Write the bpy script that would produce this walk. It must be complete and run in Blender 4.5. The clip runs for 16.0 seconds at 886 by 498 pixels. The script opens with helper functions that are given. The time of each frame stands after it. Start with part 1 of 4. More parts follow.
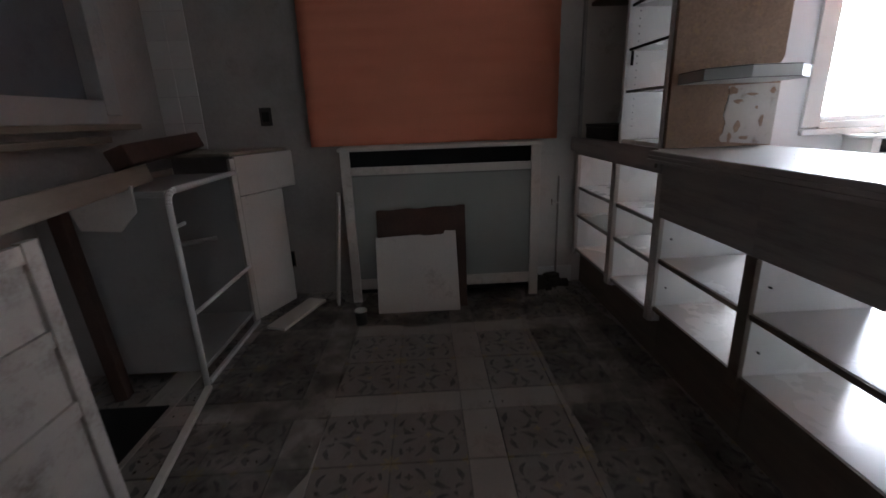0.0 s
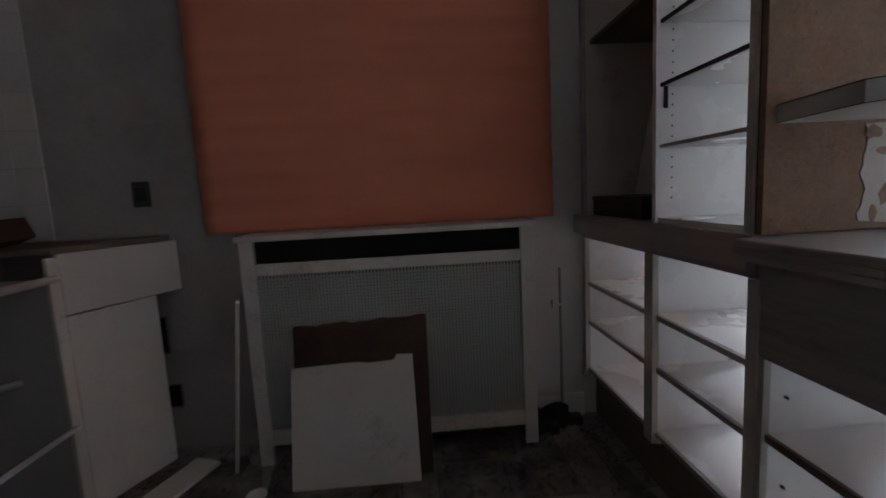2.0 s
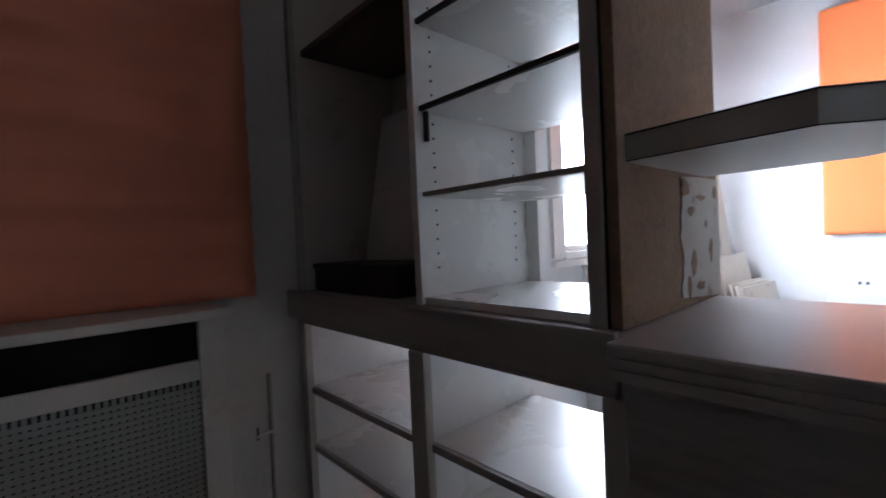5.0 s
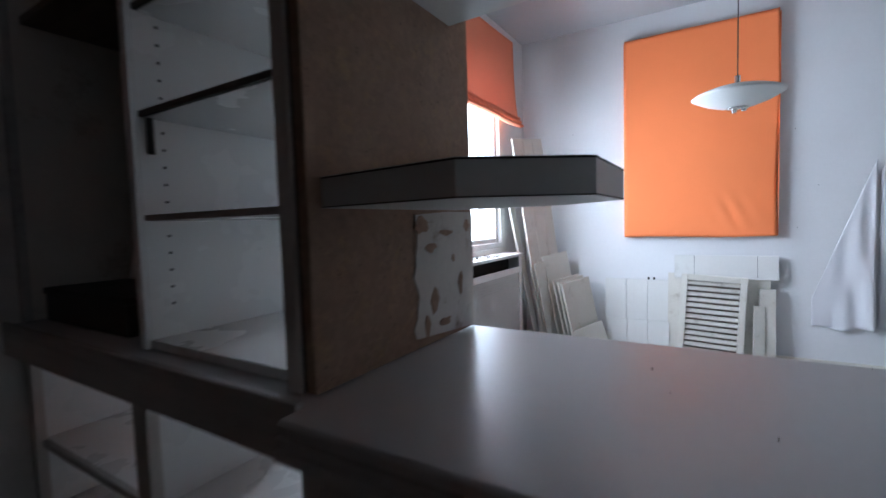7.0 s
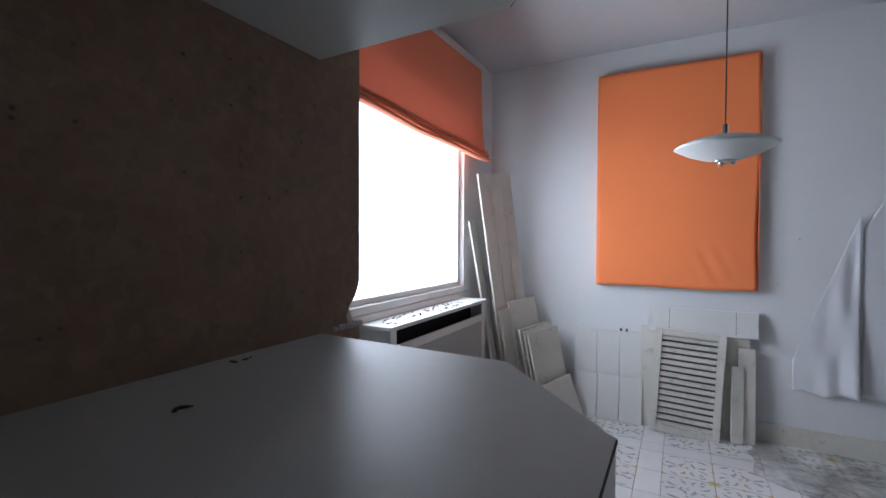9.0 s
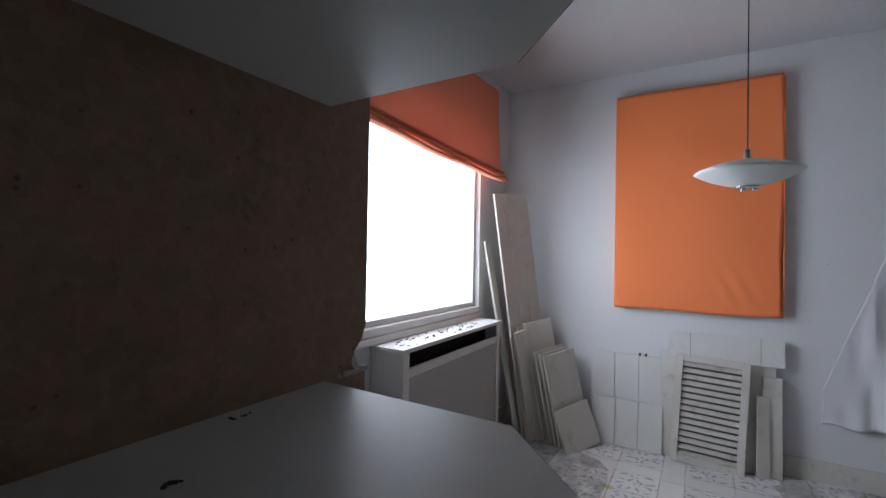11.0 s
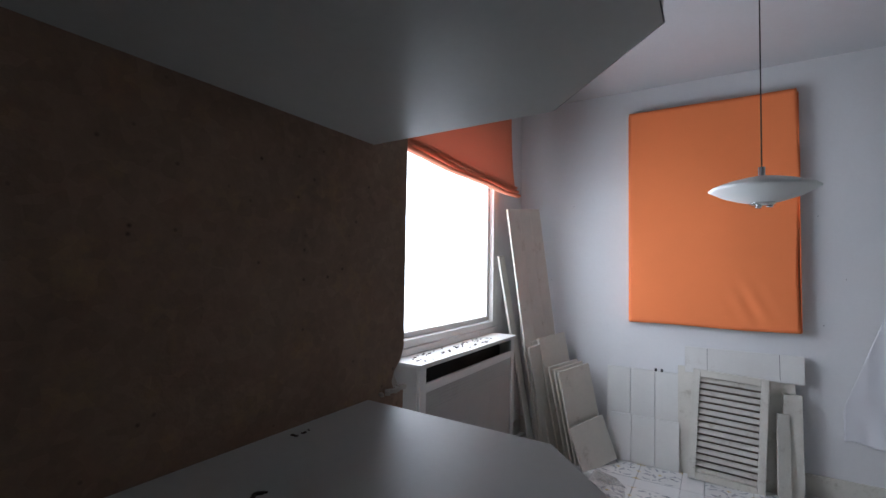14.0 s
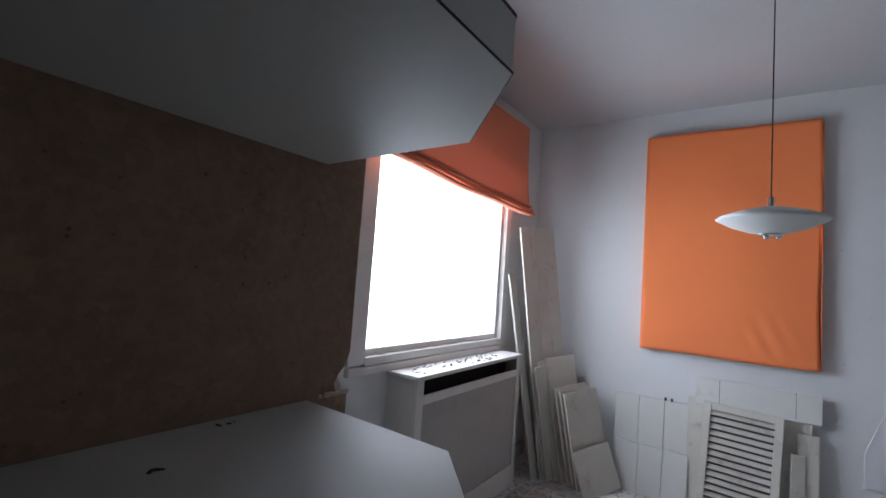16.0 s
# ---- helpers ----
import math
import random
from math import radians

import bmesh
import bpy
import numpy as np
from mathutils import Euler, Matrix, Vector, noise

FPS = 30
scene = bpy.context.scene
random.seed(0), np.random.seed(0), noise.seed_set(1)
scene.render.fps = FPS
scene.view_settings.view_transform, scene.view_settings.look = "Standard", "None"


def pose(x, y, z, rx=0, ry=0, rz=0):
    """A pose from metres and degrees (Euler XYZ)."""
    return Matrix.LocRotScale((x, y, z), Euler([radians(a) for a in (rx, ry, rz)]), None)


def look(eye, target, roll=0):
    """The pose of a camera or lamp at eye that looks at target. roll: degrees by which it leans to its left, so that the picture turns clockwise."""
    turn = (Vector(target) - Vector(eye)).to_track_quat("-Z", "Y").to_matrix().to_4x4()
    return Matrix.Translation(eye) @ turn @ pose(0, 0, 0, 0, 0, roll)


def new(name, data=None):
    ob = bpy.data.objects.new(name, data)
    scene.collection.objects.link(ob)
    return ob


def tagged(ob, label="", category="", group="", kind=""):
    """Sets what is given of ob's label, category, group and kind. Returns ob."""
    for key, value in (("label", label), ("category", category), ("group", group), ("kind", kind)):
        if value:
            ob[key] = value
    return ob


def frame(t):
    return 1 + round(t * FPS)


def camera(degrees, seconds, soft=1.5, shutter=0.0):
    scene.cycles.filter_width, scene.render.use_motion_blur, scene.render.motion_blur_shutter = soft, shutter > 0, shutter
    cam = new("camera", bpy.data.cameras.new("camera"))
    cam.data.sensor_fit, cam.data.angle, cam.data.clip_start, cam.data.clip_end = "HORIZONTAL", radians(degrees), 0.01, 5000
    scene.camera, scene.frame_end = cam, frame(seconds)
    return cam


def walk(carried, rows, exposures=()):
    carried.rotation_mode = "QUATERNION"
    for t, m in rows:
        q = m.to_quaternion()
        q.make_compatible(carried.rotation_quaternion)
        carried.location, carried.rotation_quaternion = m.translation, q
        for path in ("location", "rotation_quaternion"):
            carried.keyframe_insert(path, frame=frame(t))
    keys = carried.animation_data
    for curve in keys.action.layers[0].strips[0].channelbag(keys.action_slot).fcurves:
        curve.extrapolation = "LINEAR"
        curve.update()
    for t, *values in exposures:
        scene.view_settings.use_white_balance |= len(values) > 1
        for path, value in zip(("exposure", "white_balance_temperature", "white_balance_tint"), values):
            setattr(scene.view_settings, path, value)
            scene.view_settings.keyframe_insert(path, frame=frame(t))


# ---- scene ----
cam = camera(90.0, 16.0, shutter=0.5)
WINDOW_W = 160.0
PATH = [
    (0, (0.350, 0.321, 1.107), (0.414, 2.237, 0.535), -2.1),
    (0.5, (0.449, 0.527, 1.076), (0.441, 2.472, 0.611), -2.9),
    (1, (0.520, 0.760, 1.063), (0.525, 2.722, 0.675), -4.0),
    (1.5, (0.544, 0.968, 1.066), (0.614, 2.934, 0.705), -3.0),
    (2, (0.551, 1.172, 1.079), (0.674, 3.153, 0.833), -3.0),
    (2.5, (0.581, 1.353, 1.087), (0.853, 3.327, 0.926), -2.7),
    (3, (0.621, 1.490, 1.110), (1.076, 3.433, 0.974), -1.5),
    (3.5, (0.656, 1.673, 1.087), (1.348, 3.537, 0.868), -1.0),
    (4, (0.688, 1.806, 1.066), (1.628, 3.565, 0.919), -1.9),
    (6.5, (0.749, 1.781, 1.152), (2.412, 2.888, 1.067), -2.0),
    (7, (0.928, 1.664, 1.168), (2.631, 2.706, 1.049), -1.7),
    (7.5, (1.064, 1.682, 1.228), (2.799, 2.675, 1.173), 0.7),
    (8, (1.206, 1.724, 1.275), (2.980, 2.646, 1.219), -0.6),
    (10.5, (1.323, 1.740, 1.374), (3.060, 2.731, 1.377), 1.7),
    (11, (1.311, 1.732, 1.374), (3.039, 2.739, 1.398), 1.0),
    (11.5, (1.307, 1.711, 1.383), (3.034, 2.718, 1.443), 0.1),
    (12, (1.280, 1.724, 1.387), (3.000, 2.743, 1.452), 0.6),
    (12.5, (1.257, 1.746, 1.386), (2.962, 2.791, 1.441), 1.2),
    (13, (1.263, 1.751, 1.395), (2.960, 2.807, 1.462), 1.4),
    (13.5, (1.257, 1.751, 1.394), (2.952, 2.809, 1.470), 1.4),
    (14, (1.263, 1.740, 1.390), (2.965, 2.785, 1.471), 0.9),
    (14.5, (1.274, 1.728, 1.390), (2.982, 2.764, 1.483), 1.0),
    (15, (1.289, 1.699, 1.388), (2.981, 2.759, 1.507), 2.1),
    (15.5, (1.299, 1.624, 1.384), (2.954, 2.740, 1.505), 3.5),
    (16, (1.291, 1.630, 1.396), (2.925, 2.774, 1.534), 4.1),
]
walk(cam, [(t, look(eye, target, roll)) for t, eye, target, roll in PATH],
     [(0, 1.3, 6600, 11), (2, 1.2, 6500, 11), (4, 1.25, 6350, 11), (6.5, 0.38, 6050, 8), (7.5, 0.1, 6000, 8), (8.2, -0.15, 6100, 9), (10.3, -0.78, 6500, 11), (12, -0.68, 6500, 11), (14.5, -0.6, 6500, 11), (16, -0.65, 6450, 11)])

# ---- light: overcast daylight through the one real window ----
world = bpy.data.worlds.new("sky")
scene.world = world
world.use_nodes = True
wn = world.node_tree
sky = wn.nodes.new("ShaderNodeTexSky")
sky.sky_type, sky.sun_disc = "NISHITA", False
sky.sun_elevation, sky.sun_rotation = radians(38), radians(200)
wn.links.new(sky.outputs["Color"], wn.nodes["Background"].inputs["Color"])
wn.nodes["Background"].inputs["Strength"].default_value = 0.12
sun_data = bpy.data.lights.new("sun", "SUN")
sun_data.energy, sun_data.angle, sun_data.color = 0.8, radians(15), (1, 0.95, 0.88)
sun = new("sun", sun_data)
sun.matrix_world = look((2, -6, 9), (2, 0, 2))
day = bpy.data.lights.new("daylight", "AREA")
day.shape, day.size, day.size_y = "RECTANGLE", 2.6, 1.9
day.energy, day.color = WINDOW_W, (0.76, 0.85, 1.0)
daylight = new("daylight", day)
daylight.matrix_world = Matrix.Translation((3.95, 3.46, 1.66)) @ pose(0, 0, 0, -90, 0, 0)

# ---- helpers ----
ORIGIN = {}


def thing(name, at, label, category, group="", kind=""):
    ob = new(name)
    ob.empty_display_size = 0.1
    ob.location = at
    ORIGIN[ob.name] = Vector(at)
    return tagged(ob, label, category, group, kind)


def part(name, bm, material, parent=None, label="", smooth=False):
    """One mesh object from a bmesh in world coordinates, under a thing or a part."""
    me = bpy.data.meshes.new(name)
    o = ORIGIN[parent.name] if parent else Vector((0, 0, 0))
    if parent:
        bm.transform(Matrix.Translation(-o))
    bmesh.ops.recalc_face_normals(bm, faces=bm.faces)
    for f in bm.faces:
        f.smooth = smooth
    bm.to_mesh(me)
    bm.free()
    me.materials.append(material)
    ob = new(name, me)
    if parent:
        ob.parent = parent
    ORIGIN[ob.name] = o
    return tagged(ob, label) if label else ob


def solid(name, bm, material, label, category, group="", kind="", smooth=False):
    return tagged(part(name, bm, material, None, "", smooth), label, category, group, kind)


def box(x0, x1, y0, y1, z0, z1, bevel=0.0, m=None, bm=None):
    """A box with softened edges, in an own bmesh or added to one."""
    one = bmesh.new()
    bmesh.ops.create_cube(one, size=1.0)
    for v in one.verts:
        v.co = Vector((x0 + (v.co.x + 0.5) * (x1 - x0), y0 + (v.co.y + 0.5) * (y1 - y0), z0 + (v.co.z + 0.5) * (z1 - z0)))
    if bevel:
        bmesh.ops.bevel(one, geom=one.edges[:], offset=bevel, segments=2, affect="EDGES", profile=0.6)
    if m is not None:
        one.transform(m)
    return join(one, bm)


def join(one, bm):
    if bm is None:
        return one
    me = bpy.data.meshes.new("tmp")
    one.to_mesh(me)
    one.free()
    bm.from_mesh(me)
    bpy.data.meshes.remove(me)
    return bm


def prism(points, z0, z1, bevel=0.0, m=None, bm=None):
    """A flat shape with the outline points (x, y), between two heights."""
    one = bmesh.new()
    low = [one.verts.new((x, y, z0)) for x, y in points]
    one.faces.new(low)
    ext = bmesh.ops.extrude_face_region(one, geom=one.faces[:])
    for v in ext["geom"]:
        if isinstance(v, bmesh.types.BMVert):
            v.co.z = z1
    if bevel:
        bmesh.ops.bevel(one, geom=one.edges[:], offset=bevel, segments=2, affect="EDGES", profile=0.6)
    if m is not None:
        one.transform(m)
    return join(one, bm)


def rod(a, b, r, r2=None, sides=12, bm=None):
    a, b = Vector(a), Vector(b)
    one = bmesh.new()
    bmesh.ops.create_cone(one, cap_ends=True, segments=sides, radius1=r, radius2=r if r2 is None else r2, depth=(b - a).length)
    one.transform(Matrix.Translation((a + b) / 2) @ (b - a).to_track_quat("Z", "Y").to_matrix().to_4x4())
    return join(one, bm)


def lathe(profile, at, sides=40, bm=None):
    """A turned body with the profile (radius, height)."""
    one = bmesh.new()
    rings = []
    for r, z in profile:
        if r < 1e-5:
            rings.append([one.verts.new((0, 0, z))])
        else:
            rings.append([one.verts.new((r * math.cos(6.28318 * i / sides), r * math.sin(6.28318 * i / sides), z)) for i in range(sides)])
    for p, q in zip(rings, rings[1:]):
        for i in range(sides):
            j = (i + 1) % sides
            if len(p) == 1 and len(q) == 1:
                continue
            if len(p) == 1:
                one.faces.new((p[0], q[i], q[j]))
            elif len(q) == 1:
                one.faces.new((p[i], p[j], q[0]))
            else:
                one.faces.new((p[i], p[j], q[j], q[i]))
    one.transform(Matrix.Translation(at))
    return join(one, bm)


def sheet(nu, nv, place, thick, bm=None):
    """A soft sheet: place(u, v) gives the point for u, v in 0..1; thick: its thickness."""
    one = bmesh.new()
    grid = [[one.verts.new(place(i / nu, j / nv)) for j in range(nv + 1)] for i in range(nu + 1)]
    for i in range(nu):
        for j in range(nv):
            one.faces.new((grid[i][j], grid[i + 1][j], grid[i + 1][j + 1], grid[i][j + 1]))
    one.normal_update()
    bmesh.ops.solidify(one, geom=one.faces[:], thickness=thick)
    return join(one, bm)


def plane_frame(base, top, across):
    """The pose of a leaning board: x runs across, z from base up to top, y is its thickness."""
    base, z = Vector(base), (Vector(top) - Vector(base)).normalized()
    y = z.cross(Vector(across)).normalized()
    x = y.cross(z)
    m = Matrix((x, y, z)).transposed().to_4x4()
    return Matrix.Translation(base) @ m


# ---- materials ----
def coat(name, colour, rough=0.6, vary=0.12, scale=6.0, fine=60.0, bump=0.08, dirt=0.0, dirt_colour=(0.10, 0.085, 0.07), metal=0.0, spec=0.4,
         stretch=(1, 1, 1), piece=0.0, dirt_scale=2.2, sharp=0.55, coat_weight=0.0):
    """A painted, plastered or coated surface: tone in broad patches and fine grain, dirt of its own shape, fine relief."""
    mt = bpy.data.materials.new(name)
    mt.use_nodes = True
    nt = mt.node_tree
    n, lk = nt.nodes, nt.links
    b = n["Principled BSDF"]
    tc = n.new("ShaderNodeTexCoord")
    mp = n.new("ShaderNodeMapping")
    mp.inputs["Scale"].default_value = stretch
    lk.new(tc.outputs["Object"], mp.inputs["Vector"])
    info = n.new("ShaderNodeObjectInfo")

    def tex(sc, detail=4.0, rgh=0.6):
        t = n.new("ShaderNodeTexNoise")
        t.inputs["Scale"].default_value, t.inputs["Detail"].default_value, t.inputs["Roughness"].default_value = sc, detail, rgh
        lk.new(mp.outputs["Vector"], t.inputs["Vector"])
        return t.outputs["Fac"]

    def calc(op, a, c, clamp=False):
        k = n.new("ShaderNodeMath")
        k.operation, k.use_clamp = op, clamp
        for i, v in enumerate((a, c)):
            if isinstance(v, (int, float)):
                k.inputs[i].default_value = v
            else:
                lk.new(v, k.inputs[i])
        return k.outputs[0]

    broad, grain = tex(scale), tex(fine, 3.0, 0.7)
    tone = calc("ADD", calc("MULTIPLY", calc("SUBTRACT", broad, 0.5), 2 * vary), calc("MULTIPLY", calc("SUBTRACT", grain, 0.5), 1.2 * vary))
    if piece:
        tone = calc("ADD", tone, calc("MULTIPLY", calc("SUBTRACT", info.outputs["Random"], 0.5), 2 * piece))
    mul = n.new("ShaderNodeMix")
    mul.data_type, mul.blend_type = "RGBA", "MULTIPLY"
    mul.inputs["Factor"].default_value = 1.0
    mul.inputs["A"].default_value = (*colour, 1)
    cmb = n.new("ShaderNodeCombineColor")
    val = calc("ADD", tone, 1.0)
    for i in range(3):
        lk.new(val, cmb.inputs[i])
    lk.new(cmb.outputs[0], mul.inputs["B"])
    out = mul.outputs["Result"]
    r = calc("ADD", calc("MULTIPLY", calc("SUBTRACT", broad, 0.5), 0.25), rough, True)
    if dirt:
        d = calc("MULTIPLY", calc("SUBTRACT", calc("ADD", calc("MULTIPLY", tex(dirt_scale, 8.0, 0.68), 0.75), calc("MULTIPLY", grain, 0.25)), sharp), 7.0, True)
        d = calc("MULTIPLY", d, dirt)
        mx = n.new("ShaderNodeMix")
        mx.data_type = "RGBA"
        lk.new(d, mx.inputs["Factor"])
        lk.new(out, mx.inputs["A"])
        mx.inputs["B"].default_value = (*dirt_colour, 1)
        out = mx.outputs["Result"]
        r = calc("ADD", r, calc("MULTIPLY", d, 0.3), True)
    lk.new(out, b.inputs["Base Color"])
    lk.new(r, b.inputs["Roughness"])
    b.inputs["Metallic"].default_value = metal
    b.inputs["Specular IOR Level"].default_value = spec
    b.inputs["Coat Weight"].default_value = coat_weight
    if bump:
        bp = n.new("ShaderNodeBump")
        bp.inputs["Strength"].default_value, bp.inputs["Distance"].default_value = bump, 0.01
        lk.new(calc("ADD", calc("MULTIPLY", broad, 0.6), grain), bp.inputs["Height"])
        lk.new(bp.outputs["Normal"], b.inputs["Normal"])
    return mt


def tile_material(name, base_colour, dirt, side):
    """Glazed white tile with a blue-grey scroll and a yellow star at the corner that its block shares."""
    mt = coat(name, base_colour, 0.35, 0.10, 7, 90, 0.03, dirt=dirt, dirt_colour=(0.20, 0.17, 0.145), piece=0.05, dirt_scale=9, sharp=0.60 - 0.12 * (dirt > 0.6))
    nt = mt.node_tree
    n, lk = nt.nodes, nt.links
    b = n["Principled BSDF"]
    base = b.inputs["Base Color"].links[0].from_socket
    tc = n.new("ShaderNodeTexCoord")
    sep = n.new("ShaderNodeSeparateXYZ")
    lk.new(tc.outputs["Object"], sep.inputs[0])

    def calc(op, a, c=0.0, clamp=False):
        k = n.new("ShaderNodeMath")
        k.operation, k.use_clamp = op, clamp
        for i, v in enumerate((a, c)):
            if isinstance(v, (int, float)):
                k.inputs[i].default_value = v
            else:
                lk.new(v, k.inputs[i])
        return k.outputs[0]

    h = 0.131
    px = calc("MULTIPLY", sep.outputs[0], side)
    x, y = calc("ADD", px, h), calc("ADD", sep.outputs[1], h)

    def spot(cx, cy, size, points):
        dx, dy = calc("SUBTRACT", x, cx), calc("SUBTRACT", y, cy)
        rad = calc("SQRT", calc("ADD", calc("MULTIPLY", dx, dx), calc("MULTIPLY", dy, dy)))
        ang = calc("ARCTAN2", dy, dx)
        reach = calc("MULTIPLY", calc("ADD", calc("ABSOLUTE", calc("COSINE", calc("MULTIPLY", ang, points / 2))), 0.45), size)
        return calc("LESS_THAN", rad, reach)

    noi = n.new("ShaderNodeTexNoise")
    noi.inputs["Scale"].default_value, noi.inputs["Detail"].default_value = 26.0, 3.0
    lk.new(tc.outputs["Object"], noi.inputs["Vector"])
    warp = calc("MULTIPLY", calc("SUBTRACT", noi.outputs["Fac"], 0.5), 0.030)
    star = calc("MAXIMUM", spot(0.0, 0.0, 0.026, 8), calc("MAXIMUM", spot(0.0, 0.262, 0.016, 4), spot(0.262, 0.0, 0.016, 4)))
    for cx, cy, size in ((0.128, 0.132, 0.010), (0.0, 0.135, 0.010), (0.135, 0.0, 0.010)):
        star = calc("MAXIMUM", star, spot(cx, cy, size, 4))

    def curl(cx, cy, radius, start, width):
        """A leafy curl: a ring with a gap that swells and thins along its way."""
        dx, dy = calc("SUBTRACT", calc("ADD", x, warp), cx), calc("SUBTRACT", calc("ADD", y, warp), cy)
        rad = calc("SQRT", calc("ADD", calc("MULTIPLY", dx, dx), calc("MULTIPLY", dy, dy)))
        turn = calc("SINE", calc("ADD", calc("MULTIPLY", calc("ARCTAN2", dy, dx), 2.5), start))
        thick = calc("MULTIPLY", calc("MAXIMUM", calc("ADD", turn, 0.35), 0.0), width)
        return calc("LESS_THAN", calc("ABSOLUTE", calc("SUBTRACT", rad, radius)), thick)

    marks = spot(0.062, 0.062, 0.010, 4)
    for cx, cy, radius, start, width in ((0.070, 0.190, 0.042, 0.4, 0.0062), (0.190, 0.070, 0.042, 2.3, 0.0062), (0.192, 0.192, 0.050, 1.2, 0.0066), (0.070, 0.070, 0.040, 3.0, 0.0056),
                                         (0.128, 0.235, 0.026, 2.0, 0.0050), (0.235, 0.128, 0.026, 0.6, 0.0050), (0.135, 0.130, 0.034, 4.2, 0.0050)):
        marks = calc("MAXIMUM", marks, curl(cx, cy, radius, start, width))
    edge = calc("GREATER_THAN", calc("MAXIMUM", calc("ABSOLUTE", sep.outputs[0]), calc("ABSOLUTE", sep.outputs[1])), 0.1285)
    blue = calc("MULTIPLY", calc("MAXIMUM", marks, calc("MULTIPLY", edge, 0.9)), calc("ADD", calc("MULTIPLY", noi.outputs["Fac"], 1.1), 0.10, True), True)
    m1 = n.new("ShaderNodeMix")
    m1.data_type = "RGBA"
    lk.new(blue, m1.inputs["Factor"])
    lk.new(base, m1.inputs["A"])
    m1.inputs["B"].default_value = (0.15, 0.17, 0.21, 1) if dirt < 0.6 else (0.045, 0.04, 0.04, 1)
    m2 = n.new("ShaderNodeMix")
    m2.data_type = "RGBA"
    lk.new(calc("MULTIPLY", star, 0.85 if dirt < 0.6 else 0.3), m2.inputs["Factor"])
    lk.new(m1.outputs["Result"], m2.inputs["A"])
    m2.inputs["B"].default_value = (0.50, 0.36, 0.08, 1)
    lk.new(m2.outputs["Result"], b.inputs["Base Color"])
    return mt


def fibre_material(name):
    """Bare pressed fibre board: brown chips, pale and dark flecks."""
    mt = coat(name, (0.28, 0.185, 0.130), 0.85, 0.30, 14, 80, 0.12, dirt=0.45, dirt_colour=(0.40, 0.26, 0.12), dirt_scale=24, sharp=0.53, spec=0.2)
    nt = mt.node_tree
    n, lk = nt.nodes, nt.links
    b = n["Principled BSDF"]
    base = b.inputs["Base Color"].links[0].from_socket
    tc = n.new("ShaderNodeTexCoord")
    vo = n.new("ShaderNodeTexVoronoi")
    vo.inputs["Scale"].default_value = 95
    lk.new(tc.outputs["Object"], vo.inputs["Vector"])
    ra = n.new("ShaderNodeValToRGB")
    ra.color_ramp.elements[0].position, ra.color_ramp.elements[0].color = 0.06, (0.8, 0.8, 0.8, 1)
    ra.color_ramp.elements[1].position, ra.color_ramp.elements[1].color = 0.22, (0, 0, 0, 1)
    lk.new(vo.outputs["Distance"], ra.inputs[0])
    sepc = n.new("ShaderNodeSeparateColor")
    lk.new(vo.outputs["Color"], sepc.inputs[0])
    pick = n.new("ShaderNodeMath")
    pick.operation = "GREATER_THAN"
    pick.inputs[1].default_value = 0.88
    lk.new(sepc.outputs[0], pick.inputs[0])
    mulm = n.new("ShaderNodeMath")
    mulm.operation = "MULTIPLY"
    lk.new(ra.outputs[0], mulm.inputs[0])
    lk.new(pick.outputs[0], mulm.inputs[1])
    mx = n.new("ShaderNodeMix")
    mx.data_type = "RGBA"
    lk.new(mulm.outputs[0], mx.inputs["Factor"])
    lk.new(base, mx.inputs["A"])
    mx.inputs["B"].default_value = (0.06, 0.04, 0.028, 1)
    chip = n.new("ShaderNodeMapRange")
    chip.inputs["To Min"].default_value, chip.inputs["To Max"].default_value = 0.92, 1.09
    lk.new(sepc.outputs[1], chip.inputs["Value"])
    tint = n.new("ShaderNodeVectorMath")
    tint.operation = "SCALE"
    lk.new(base, tint.inputs[0])
    lk.new(chip.outputs[0], tint.inputs["Scale"])
    base = tint.outputs[0]
    lk.new(base, mx.inputs["A"])
    lk.new(mx.outputs["Result"], b.inputs["Base Color"])
    return mt


def glass_material(name):
    mt = bpy.data.materials.new(name)
    mt.use_nodes = True
    b = mt.node_tree.nodes["Principled BSDF"]
    b.inputs["Transmission Weight"].default_value, b.inputs["Roughness"].default_value, b.inputs["IOR"].default_value = 1.0, 0.02, 1.45
    b.inputs["Base Color"].default_value = (0.95, 0.97, 0.97, 1)
    return mt


PLASTER = coat("white_plaster", (0.72, 0.72, 0.72), 0.9, 0.05, 1.6, 40, 0.12, dirt=0.25, dirt_colour=(0.45, 0.43, 0.40), dirt_scale=1.3, sharp=0.60)
# Stained grey; its tone is also held low so the kitchen bounces less light.
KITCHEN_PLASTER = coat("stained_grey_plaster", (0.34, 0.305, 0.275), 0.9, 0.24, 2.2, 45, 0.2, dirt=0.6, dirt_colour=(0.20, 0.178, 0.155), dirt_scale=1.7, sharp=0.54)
WALL_TILE = coat("old_wall_tile", (0.50, 0.47, 0.43), 0.4, 0.10, 4, 50, 0.05, dirt=0.4, dirt_colour=(0.24, 0.2, 0.17), piece=0.08)
CEILING = coat("ceiling_paint", (0.54, 0.55, 0.56), 0.9, 0.06, 1.2, 30, 0.15, dirt=0.2, dirt_colour=(0.5, 0.48, 0.46), dirt_scale=1.0, sharp=0.6)
GROUT_PALE = coat("pale_grout", (0.40, 0.39, 0.37), 0.9, 0.2, 5, 80, 0.2)
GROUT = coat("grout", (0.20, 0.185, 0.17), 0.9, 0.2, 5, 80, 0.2)
